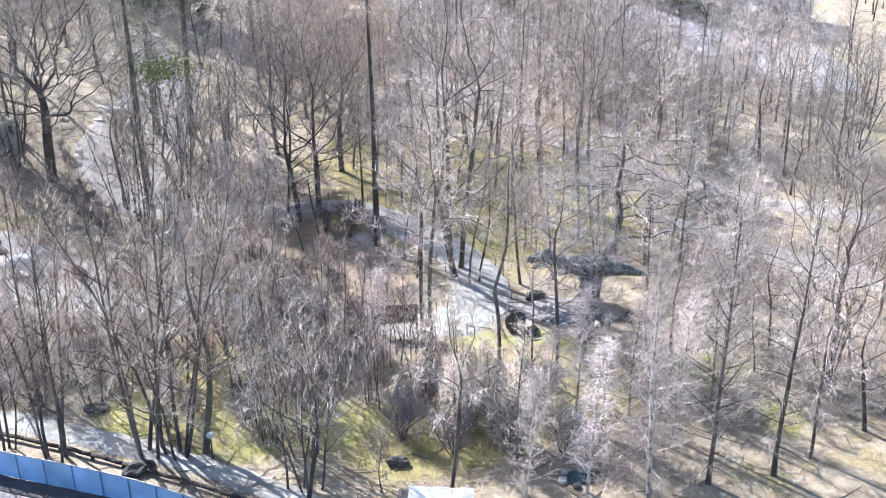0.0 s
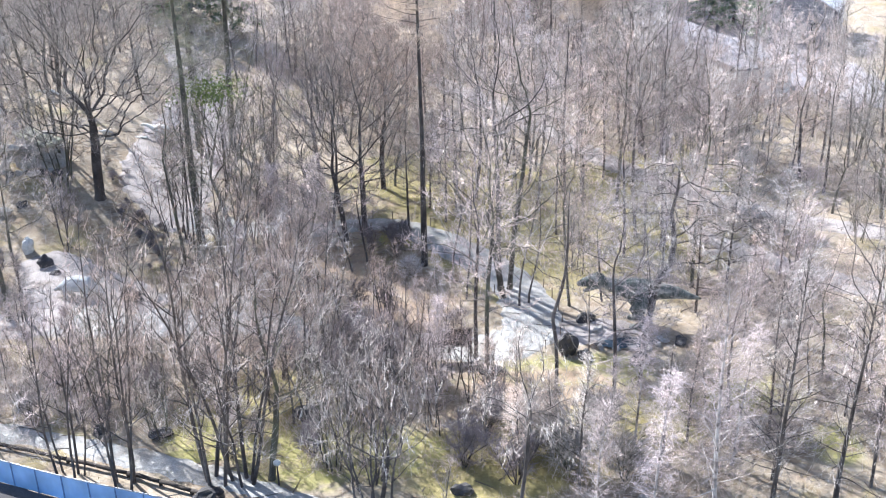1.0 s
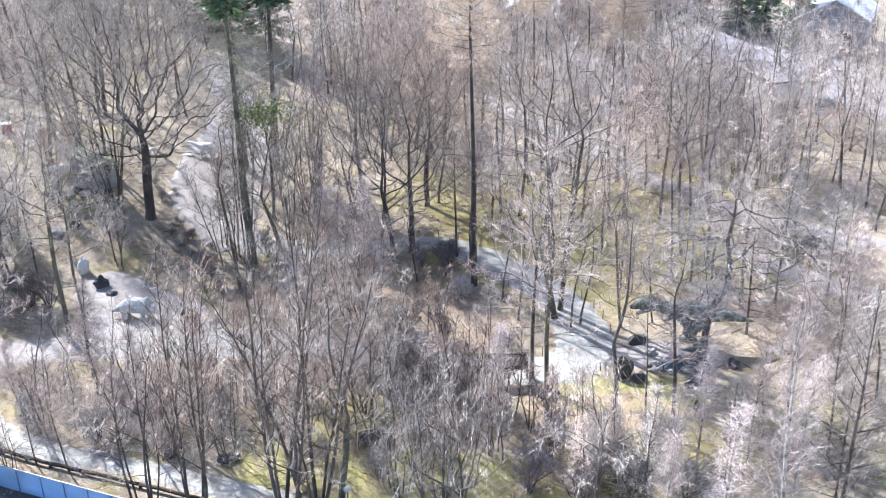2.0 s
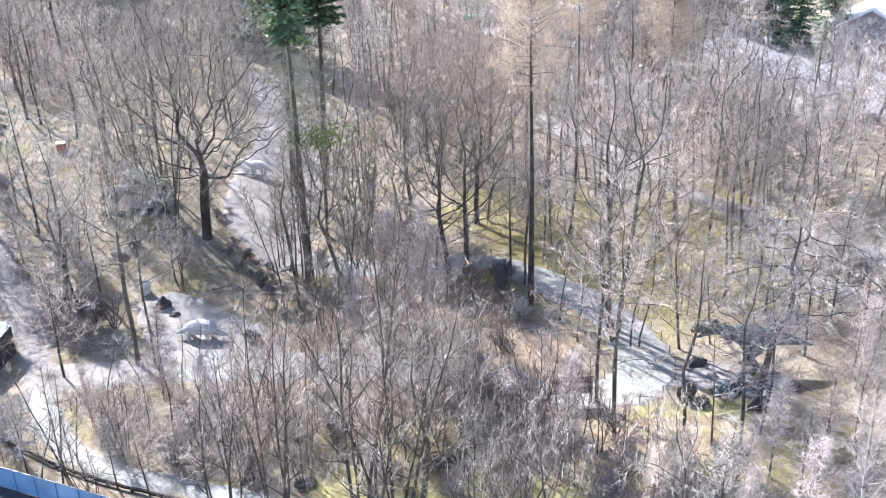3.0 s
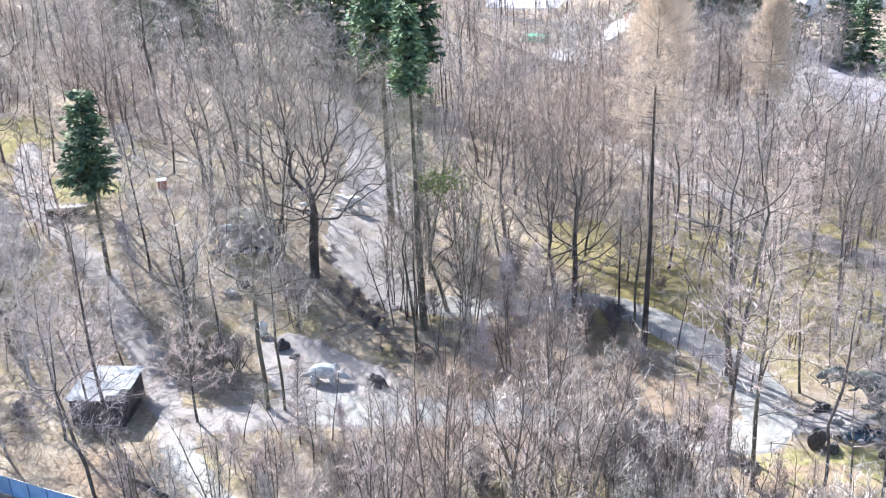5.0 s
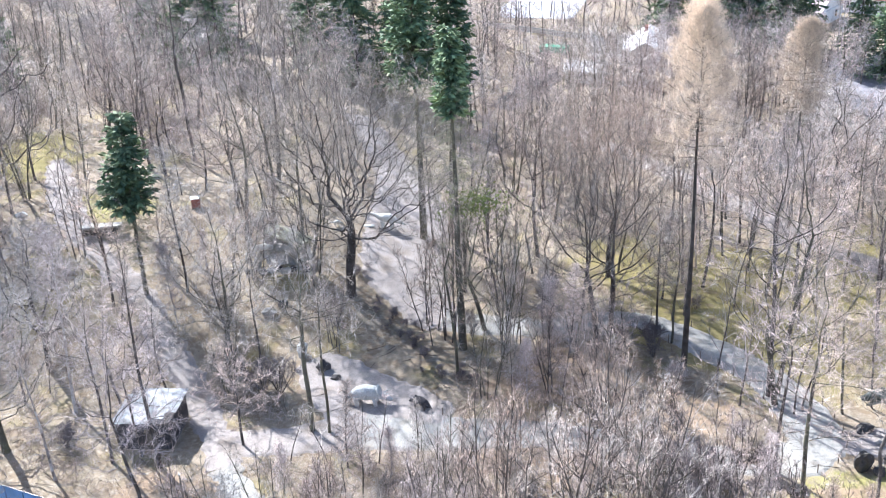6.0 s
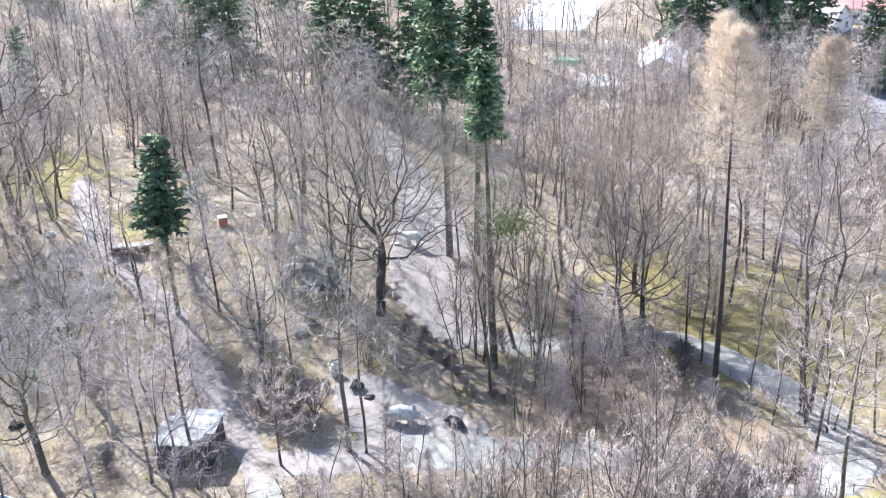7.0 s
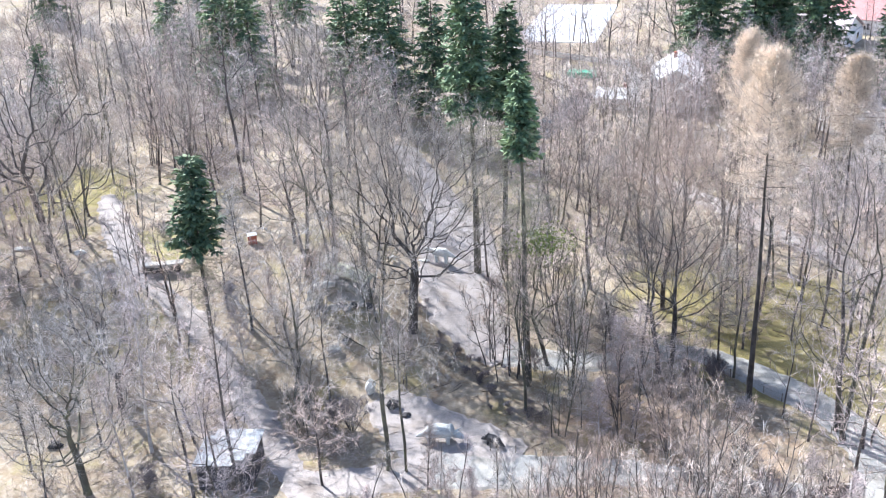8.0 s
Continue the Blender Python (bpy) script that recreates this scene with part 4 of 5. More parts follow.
for x, y, height, v in [(-3.6, 57.4, 7.5, 0), (-1.9, 55.6, 7.0, 2), (-5.6, 57.8, 8.0, 0), (-0.2, 53.9, 6.0, 0), (-4.4, 53.2, 8.0, 2)]:
    plant("fan", x, y, height, rng, v)

# mid-height growth that fills the wood's open places
fill(9, -10, 20, 80, 108, ("slim",), 14, 20, 1.8)
fill(14, -43, -25, 51, 60, ("fan", "birch", "sap"), 4.5, 8, 1.6)
fill(9, -41, -27, 58, 66, ("birch", "sap", "sap"), 3.5, 5.5, 1.5)
fill(10, -25, -4, 49, 69, ("fan", "birch", "fan"), 6, 10, 1.7)
fill(13, -29, -9, 70, 94, ("fan", "birch", "sap"), 6, 10, 1.9)
fill(5, -8, 0, 86, 96, ("birch", "slim"), 7, 11, 1.8)
fill(9, -50, -34, 72, 92, ("birch", "fan", "sap"), 6, 10, 1.7)
fill(40, -28, 22, 122, 168, ("lime", "birch", "broad"), 11, 15, 2.2)
fill(22, 20, 48, 94, 150, ("birch", "slim", "lime"), 10, 15, 2.2)
fill(18, -30, 0, 168, 205, ("lime", "birch"), 9, 13, 2.6)
fill(34, -28, 36, 176, 236, ("lime", "birch", "lime"), 9, 13, 2.4)
fill(5, 18, 34, 172, 190, ("fir",), 20, 25, 3.0)
fill(14, 12, 32, 48, 76, ("birch", "birch", "slim"), 7, 12, 1.9)


def undergrowth(count, seed, area, thick, tall, mat, label):
    """Low bare scrub under the trees."""
    s, rnd = Strokes(), random.Random(seed)
    while count:
        x, y = rnd.uniform(area[0], area[1]), rnd.uniform(area[2], area[3])
        if noise.noise(Vector((x * 0.09, y * 0.09, 3))) < -0.12 + 0.3 * (75 < y < 125) or not is_free(x, y, 0.0):
            continue
        count -= 8
        z, size = rise(x, y) - 0.1, rnd.uniform(0.8, 1.6) * tall
        for _ in range(8):
            a = Vector((x + rnd.gauss(0, 0.3), y + rnd.gauss(0, 0.3), z))
            d = Vector((rnd.gauss(0, 0.75), rnd.gauss(0, 0.75), 0.8)).normalized()
            c = a + d * rnd.uniform(0.9, 2.2) * size
            s.twig(a, c, thick)
            for _ in range(2):
                q = a.lerp(c, rnd.uniform(0.3, 0.9))
                turn = Vector((rnd.gauss(0, 1), rnd.gauss(0, 1), rnd.gauss(0.4, 0.6))).normalized()
                s.twig(q, q + turn * rnd.uniform(0.5, 1.1) * size, thick * 0.8)
    ob = link_mesh("undergrowth", s.v, s.f, mat)
    return tagged(ob, label, "scrub", kind="stuff")


undergrowth(26000, 21, (-135, 62, 104, 285), 0.026, 1.1, TWIG_BROWN, "low bare brown scrub under the further trees")
undergrowth(2800, 25, (-43, -20, 50, 68), 0.008, 0.7, TWIG_GREY, "bare grey brambles on the open ground")
undergrowth(2000, 26, (-22, 14, 45, 60), 0.008, 0.7, TWIG_TAWNY, "bare tawny brambles under the thicket")
undergrowth(8000, 24, (-135, -56, 112, 235), 0.03, 1.8, TWIG_GREY, "tall bare grey scrub in the western wood")
undergrowth(9000, 22, (11, 46, 50, 112), 0.013, 1.0, TWIG_PINK, "low bare reddish scrub between thin trees")
undergrowth(11000, 23, (-75, 12, 44, 100), 0.011, 0.6, TWIG_BROWN, "thin bare stalks and weeds beside the paths")


# ---- statues: each is one closed body of painted concrete ----
def statue(name, label, limbs, mat, m, voxel=0.06):
    s = Strokes()
    for rows in limbs:
        pts = [Vector(r[:3]) for r in rows]
        s.tube(pts, [r[3] for r in rows], 12, True)
    ob = link_mesh(name, s.v, s.f, mat, smooth=True)
    mod = ob.modifiers.new("joined", "REMESH")
    mod.mode, mod.voxel_size, mod.use_smooth_shade = "VOXEL", voxel, True
    x, y, z = m.translation
    ob.matrix_basis = Matrix.Translation((0, 0, rise(x, y))) @ m
    return tagged(ob, label, "statue")


def both(rows):
    return [rows, [(x, -y, z, r) for x, y, z, r in rows]]


REX = [[(3.9, 0, 1.9, 0.07), (3.1, 0, 2.1, 0.24), (2.3, 0, 2.32, 0.40), (1.1, 0, 2.45, 0.60), (0.1, 0, 2.5, 0.76), (-0.9, 0, 2.6, 0.72), (-1.7, 0, 2.75, 0.52), (-2.3, 0, 2.95, 0.40), (-2.8, 0, 3.15, 0.38)],
       [(-2.5, 0, 3.24, 0.34), (-2.9, 0, 3.28, 0.48), (-3.4, 0, 3.16, 0.39), (-3.95, 0, 2.96, 0.28), (-4.3, 0, 2.84, 0.14)],
       [(-2.6, 0, 2.88, 0.24), (-3.2, 0, 2.66, 0.2), (-3.75, 0, 2.4, 0.12), (-3.9, 0, 2.34, 0.06)],
       *both([(0.3, 0.42, 2.4, 0.48), (0.0, 0.62, 1.85, 0.56), (-0.45, 0.7, 1.3, 0.42), (-0.1, 0.7, 0.85, 0.28), (0.2, 0.7, 0.5, 0.23), (0.0, 0.7, 0.14, 0.22), (-0.4, 0.7, 0.09, 0.2), (-0.8, 0.7, 0.04, 0.12)]),
       *both([(-1.5, 0.42, 2.5, 0.16), (-1.75, 0.55, 2.2, 0.11), (-2.05, 0.5, 2.15, 0.07), (-2.2, 0.48, 2.05, 0.04)]),
       *both([(-3.0, 0.28, 3.49, 0.08), (-3.25, 0.26, 3.44, 0.07)])]
HORNED = [[(2.3, 0, 0.55, 0.07), (1.6, 0, 0.85, 0.3), (0.9, 0, 1.15, 0.62), (0.1, 0, 1.25, 0.76), (-0.7, 0, 1.2, 0.68), (-1.2, 0, 1.05, 0.5)],
          [(-1.1, 0, 1.0, 0.42), (-1.6, 0, 0.85, 0.36), (-2.1, 0, 0.6, 0.24), (-2.4, 0, 0.45, 0.12)],
          [(-1.15, 0, 1.35, 0.55), (-1.25, 0, 1.4, 0.66), (-1.32, 0, 1.42, 0.5)],
          *both([(0.95, 0.4, 0.9, 0.34), (1.0, 0.5, 0.45, 0.22), (0.95, 0.5, 0.0, 0.2)]),
          *both([(-0.75, 0.42, 0.8, 0.28), (-0.8, 0.5, 0.4, 0.19), (-0.85, 0.5, 0.0, 0.18)]),
          *both([(-1.5, 0.22, 1.1, 0.09), (-1.95, 0.3, 1.3, 0.05), (-2.2, 0.3, 1.45, 0.02)])]
LONG_NECK = [[(2.6, 0, 0.5, 0.05), (1.9, 0, 0.75, 0.16), (1.2, 0, 1.1, 0.36), (0.5, 0, 1.4, 0.58), (-0.3, 0, 1.45, 0.58), (-0.9, 0, 1.5, 0.38), (-1.4, 0, 1.75, 0.24), (-1.9, 0, 1.95, 0.18), (-2.2, 0, 1.95, 0.2), (-2.5, 0, 1.85, 0.1)],
             *both([(0.7, 0.32, 1.1, 0.28), (0.75, 0.38, 0.5, 0.19), (0.72, 0.38, 0.0, 0.19)]),
             *both([(-0.5, 0.34, 1.1, 0.26), (-0.5, 0.38, 0.5, 0.18), (-0.52, 0.38, 0.0, 0.18)])]

scaled = lambda k: Matrix.Diagonal((k, k, k, 1))  # noqa: E731
statue("dinosaur_statue", "large dark green two-legged dinosaur statue with open jaws", REX, STATUE_GREEN, pose(10.3, 66.0, 0.0, 0, 0, -4) @ scaled(1.06))
statue("dinosaur_statue", "pale grey horned dinosaur statue standing on bare earth", HORNED, STATUE_GREY, pose(-31.7, 71.7, 0.02, 0, 0, 176) @ scaled(0.86), 0.04)
statue("dinosaur_statue", "white long-necked dinosaur statue on pale earth", LONG_NECK, STATUE_WHITE, pose(-32.2, 100.7, 0.02, 0, 0, -8) @ scaled(0.82), 0.05)
statue("dinosaur_statue", "small white dinosaur statue among bare trees", LONG_NECK, STATUE_WHITE, pose(-37.2, 98.8, -0.05, 0, 0, 40) @ scaled(0.32), 0.05)
statue("dinosaur_statue", "small pale dinosaur statue at the wood's edge", LONG_NECK, STATUE_WHITE, pose(-45.1, 106.5, -0.05, 0, 0, 15) @ scaled(0.5), 0.05)
statue("dinosaur_statue", "small dark grey dinosaur statue beside a shrub", HORNED, STONE_DARK, pose(-27.3, 71.0, 0.0, 0, 0, -35) @ scaled(0.5), 0.05)
statue("dinosaur_statue", "small pale two-legged dinosaur statue among shadows", REX, STATUE_WHITE, pose(17.9, 76.5, -0.05, 0, 0, 30) @ scaled(0.30), 0.07)


# ---- boulders, basins, grotto ----
def boulder(x, y, size, seed, label, mat=STONE, turn=0.0, name="boulder"):
    size = [v * 0.85 for v in size]
    bm = rock_mesh(bmesh.new(), size, (0, 0, size[2] * 0.25), seed, 0, 0.5)
    ob = part(name, bm, mat)
    ob.matrix_basis = pose(x, y, rise(x, y) - 0.08, 0, 0, turn)
    return tagged(ob, label, "boulder", "park boulders")


boulder(6.5, 66.6, (1.7, 1.1, 0.9), 1, "brown-grey boulder beside a stone basin", STONE_DARK, 20)
boulder(7.1, 64.8, (1.0, 0.8, 0.7), 2, "pale boulder at a basin's rim", STONE, 50)
boulder(4.7, 61.9, (1.5, 1.2, 2.6), 3, "tall dark rounded boulder at the path's bend", STONE_DARK, 10)
boulder(5.8, 61.4, (1.4, 1.0, 0.9), 13, "low dark boulder at the path's bend", STONE_DARK, 60)
boulder(12.6, 63.1, (1.4, 0.9, 0.7), 4, "dark boulder behind the basin", STONE_DARK, 80)
boulder(9.2, 60.5, (1.2, 0.9, 1.3), 5, "dark boulder at an oak's foot", STONE_DARK, 15)
boulder(-0.5, 59.4, (1.8, 1.0, 0.9), 6, "dark boulder at the path's edge", STONE_DARK, 25)
boulder(-38.0, 78.6, (1.1, 0.9, 2.3), 7, "pale weathered boulder leaning by a trunk", STATUE_WHITE, 60)
boulder(-35.9, 76.5, (1.3, 0.9, 1.5), 8, "dark brown boulder on the clearing", STONE_DARK, 30)
boulder(-34.7, 75.3, (1.0, 0.8, 0.6), 18, "low dark boulder on the clearing", STONE_DARK, 0)
boulder(-41.8, 83.8, (1.7, 1.2, 0.9), 9, "grey boulder near the grotto", STONE, 0)
boulder(-40.7, 85.0, (1.2, 1.0, 0.8), 19, "dark boulder near the grotto", STONE_DARK, 70)
boulder(-2.6, 46.9, (1.5, 1.0, 0.8), 10, "dark boulder in the undergrowth", STONE_DARK, 0)
boulder(-70.3, 99.2, (1.5, 1.0, 0.7), 12, "white boulder beside a path", STATUE_WHITE, 10)
boulder(-77.1, 100.6, (2.2, 0.9, 0.5), 14, "flat white boulder beside a path", STATUE_WHITE, 0)
boulder(-64.4, 72.5, (1.4, 1.0, 0.8), 15, "grey boulder on a lawn", STONE_DARK, 0)
boulder(-20.6, 52.7, (1.6, 1.1, 0.9), 16, "brown boulder beside the narrow path", STONE_DARK, 30)
boulder(-24.4, 53.3, (1.2, 0.9, 1.3), 20, "dark upright boulder beside the narrow path", STONE_DARK, 70)
boulder(-12.0, 54.4, (1.9, 1.2, 1.5), 21, "dark mossy boulder among the thicket", STONE_DARK, 15)
boulder(-16.6, 46.6, (2.0, 1.2, 1.0), 22, "brown boulder beside a log rail", STONE_DARK, 40)
boulder(-34.1, 100.1, (1.6, 0.7, 0.4), 17, "flat pale boulder by a white statue", STATUE_WHITE, 0)


def basin(x, y, rx, ry, turn, seed, label):
    """A shallow pool in a ring of stones."""
    thing = new("stone_basin")
    rnd = random.Random(seed)
    bm = bmesh.new()
    ring = [bm.verts.new((rx * math.cos(a) * (1 + 0.08 * math.sin(3 * a)), ry * math.sin(a), 0.06)) for a in [2 * math.pi * k / 28 for k in range(28)]]
    bm.faces.new(ring)
    part("water", bm, WATER_M, thing, "still dark blue water")
    count = int(2 * math.pi * (rx + ry) / 2 / 0.75)
    for k in range(count):
        a = 2 * math.pi * k / count
        bm = rock_mesh(bmesh.new(), (rnd.uniform(0.3, 0.85), rnd.uniform(0.3, 0.6), rnd.uniform(0.2, 0.5)), (0, 0, 0), seed + k, 0, 0.5)
        ob = part("rim_stone", bm, STONE if rnd.random() < 0.6 else STONE_DARK, thing)
        ob.matrix_basis = pose((rx + rnd.uniform(-0.1, 0.3)) * math.cos(a), (ry + rnd.uniform(-0.1, 0.3)) * math.sin(a), 0.03, 0, 0, rnd.uniform(0, 360))
    thing.matrix_basis = pose(x, y, 0.01, 0, 0, turn)
    return tagged(thing, label, "basin")


basin(9.1, 63.1, 2.2, 0.75, 5, 40, "shallow water basin ringed with stones")
basin(6.9, 45.4, 0.9, 0.55, 20, 60, "small teal pool among pale stones")


def grotto(x, y):
    thing = new("grotto")
    s = Strokes()
    arch = [Vector((-2.1 * math.cos(a), 0, 2.2 * math.sin(a))) for a in [math.pi * k / 14 for k in range(15)]]
    s.tube(arch, [0.42 + 0.12 * noise.noise(p * 1.3) for p in arch], 9, True)
    ob = link_mesh("arch", s.v, s.f, STONE, thing, "pale rough stone arch")
    bm = bmesh.new()
    rock_mesh(bm, (5.0, 4.4, 5.0), (0.5, 2.3, 0.2), 91, 0, 0.35)
    part("mound", bm, STONE, thing, "weathered rock mound")
    bm = bmesh.new()
    rock_mesh(bm, (3.4, 2.6, 0.7), (0.2, 3.0, 2.5), 94, 10, 0.25)
    part("turf_cap", bm, PLAZA_M, thing, "dry pale turf on the mound's top")
    bm = box(bmesh.new(), (5.4, 1.9, 0.35), (1.1, 1.0, 2.95), (4, 3, -42), 0.1)
    part("slab", bm, GROTTO_TURF, thing, "pale yellow-green slab over the mouth")
    s = Strokes()
    rim = [Vector(p) for p in ((-2.9, -0.4, 1.0), (-2.7, -0.4, 1.8), (-2.0, -0.4, 2.4), (-1.1, -0.5, 2.6), (-0.3, -0.6, 2.5))]
    s.tube(rim, [0.26, 0.32, 0.36, 0.33, 0.22], 8, True)
    link_mesh("rim", s.v, s.f, STATUE_WHITE, thing, "whitewashed curved rim", True)
    for k in range(9):
        bm = rock_mesh(bmesh.new(), (0.9 + 0.1 * (k % 3), 0.8, 0.6), (0, 0, 0), 70 + k)
        ob = part("foot_stone", bm, STONE if k % 2 else STONE_DARK, thing)
        ob.matrix_basis = pose(-2.8 + 0.7 * k, -0.6 + 0.35 * math.sin(k * 2.1), 0.1, 0, 0, 40 * k)
    thing.matrix_basis = pose(x, y, rise(x, y) - 0.15, 0, 0, 6)
    return tagged(thing, "rock grotto with a pale arched mouth under turf", "grotto")


grotto(-41.8, 90.2)


def ledge(x, y, long, turn, label):
    thing = new("stone_ledge")
    rnd = random.Random(5)
    bm = box(bmesh.new(), (long, 1.1, 0.22), (0, 0, 1.0), bevel=0.06)
    part("capstone", bm, STONE, thing)
    n = int(long / 0.75)
    for k in range(n):
        bm = rock_mesh(bmesh.new(), (0.85, 0.9, 1.05), (0, 0, 0), 30 + k)
        ob = part("wall_stone", bm, STONE_DARK, thing)
        ob.matrix_basis = pose(-long / 2 + 0.4 + 0.75 * k, rnd.uniform(-0.08, 0.08), 0.42, 0, 0, rnd.uniform(-20, 20))
    thing.matrix_basis = pose(x, y, rise(x, y) - 0.15, 0, 0, turn)
    return tagged(thing, label, "ledge")


ledge(-60.3, 95.2, 4.2, 8, "low dark stone ledge with a flat capstone")


# ---- hut, boards, fences, poles ----
def hut(x, y, turn, label, w=4.1):
    """A dark board hut under a gently tilted roof of pale sheets."""
    thing = new("hut")
    d, h = 4.3, 2.35
    for k, (px, py, sx, sy) in enumerate(((0, -d / 2, w, 0.08), (0, d / 2, w, 0.08), (-w / 2, 0, 0.08, d), (w / 2, 0, 0.08, d))):
        wall = part("wall", box(bmesh.new(), (sx, sy, h), (px, py, h / 2)), HUT_WALL, thing)
        for j in range(9):
            out = 0.05 if py > 0 or px > 0 else -0.05
            size = (sx + 0.02, 0.03, 0.22) if sy < 0.1 else (0.03, sy + 0.02, 0.22)
            part("board", box(bmesh.new(), size, (px + (out if sx < 0.1 else 0), py + (out if sy < 0.1 else 0), 0.16 + 0.255 * j), bevel=0.008), HUT_WALL, wall)
    part("door", box(bmesh.new(), (0.85, 0.05, 1.85), (0.6, -d / 2 - 0.09, 0.95), bevel=0.01), WOOD, thing, "weathered wooden door")
    part("rafter_frame", box(bmesh.new(), (w + 0.3, d + 0.3, 0.1), (0, 0, h + 0.06), (2, 0, 0), 0.01), HUT_WALL, thing)
    n = 6
    for k in range(n):
        u = -w / 2 - 0.25 + (w + 0.5) * (k + 0.5) / n
        short = (0.9, 0.1, 0.0, 0.05, 0.8, 1.7)[k]
        sheet = part("roof_sheet", box(bmesh.new(), ((w + 0.5) / n + 0.04, d + 0.6 + 0.06 * (k % 2) - short, 0.03), (0, 0, 0), (2, 0, 0), 0.006), HUT_ROOF, thing)
        sheet.matrix_basis = pose(u, short / 2 if k else -short / 2, h + 0.16 + 0.02 * (k % 2), 0, 1.2, 0)
    thing.matrix_basis = pose(x, y, -0.06, 0, 0, turn)
    return tagged(thing, label, "hut")


hut(-48.3, 68.2, -3, "small dark hut with a pale sheet roof beside the path")
hut(-0.75, 38.9, -4, "small dark hut with a pale sheet roof in the undergrowth", 3.2)


def info_board(x, y, turn):
    thing = new("information_board")
    part("panel", box(bmesh.new(), (2.8, 0.06, 1.2), (0, 0, 1.5), bevel=0.01), HUT_WALL, thing, "dark brown panel")
    for s in (-1, 1):
        part("post", box(bmesh.new(), (0.12, 0.12, 2.2), (s * 1.45, 0.02, 1.0), bevel=0.015), WOOD, thing)
    part("rail", box(bmesh.new(), (3.02, 0.14, 0.1), (0, 0.02, 2.16), bevel=0.01), WOOD, thing)
    part("rail", box(bmesh.new(), (2.78, 0.1, 0.08), (0, 0.02, 0.85), bevel=0.01), WOOD, thing)
    thing.matrix_basis = pose(x, y, -0.05, 0, 0, turn)
    return tagged(thing, "dark wooden information board on two posts", "sign")


info_board(-3.3, 61.6, 3)


def blue_fence():
    thing = new("fence")
    line = spline([(-74.0, 67.0, 0), (-50.1, 56.8, 0), (-41.5, 53.5, 0), (-31.1, 49.3, 0), (-24.0, 46.5, 0), (-17.2, 44.2, 0), (-12.5, 42.1, 0), (-5.0, 38.2, 0)], 0.1)
    stops, run = [Vector((line[0][0], line[0][1], 0))], 0.0
    for a in line[1:]:
        p = Vector((a[0], a[1], 0))
        if (p - stops[-1]).length >= 1.68:
            stops.append(p)
    for a, c in zip(stops, stops[1:]):
        m, d = (a + c) / 2, c - a
        yaw = math.degrees(math.atan2(d.y, d.x))
        bm, n = bmesh.new(), 10
        long = d.length - 0.05
        for s in (0.012, -0.012):
            rows = [[bm.verts.new((-long / 2 + long * k / n, s + 0.005 * (1 if k % 2 else -1), z)) for k in range(n + 1)] for z in (0.06, 1.6)]
            for k in range(n):
                bm.faces.new((rows[0][k], rows[0][k + 1], rows[1][k + 1], rows[1][k]))
        sheet = part("sheet", bm, FENCE_BLUE, thing)
        sheet.matrix_basis = pose(m.x, m.y, 0, 0, 0, yaw)
        post = part("post", box(bmesh.new(), (0.06, 0.1, 1.64), (0, -0.02, 0.80), bevel=0.008), FENCE_DARK, thing)
        post.matrix_basis = pose(a.x, a.y, 0, 0, 0, yaw)
        rail = part("rail", box(bmesh.new(), (d.length, 0.05, 0.06), (0, 0, 1.62), bevel=0.008), STEEL, thing)
        rail.matrix_basis = pose(m.x, m.y, 0, 0, 0, yaw)
    thing.location = (0, 0, -0.05)
    return tagged(thing, "tall blue corrugated sheet fence along the park's edge", "fence")


blue_fence()


def log_rail():
    thing = new("log_rail")
    line = spline([(-43.6, 58.9, 0.0), (-37.3, 54.9, 0.0), (-33.3, 53.0, 0.0), (-29.3, 51.5, 0.0), (-21.5, 48.7, 0.0), (-17.5, 47.0, 0.0), (-10.5, 43.8, 0.0), (-5.9, 41.1, 0.0)], 3.0)
    pts = [Vector((a[0], a[1], 0.2)) for a in line]
    for k, (a, c) in enumerate(zip(pts, pts[1:])):
        s = Strokes()
        d = (c - a) * 0.002
        s.tube([a + d, a.lerp(c, 0.35) + Vector((0, 0.03, 0.02)), a.lerp(c, 0.7) + Vector((0, -0.02, 0)), c - d], [0.125, 0.12, 0.115, 0.11], 8, True)
        link_mesh("log", s.v, s.f, LOG_M, thing, smooth=True)
        s = Strokes()
        s.tube([Vector((a.x, a.y, -0.1)), Vector((a.x, a.y, 0.2))], [0.1, 0.1], 7, True)
        link_mesh("stub", s.v, s.f, LOG_M, thing)
    return tagged(thing, "long dark log rail lying along the narrow path", "rail")


log_rail()


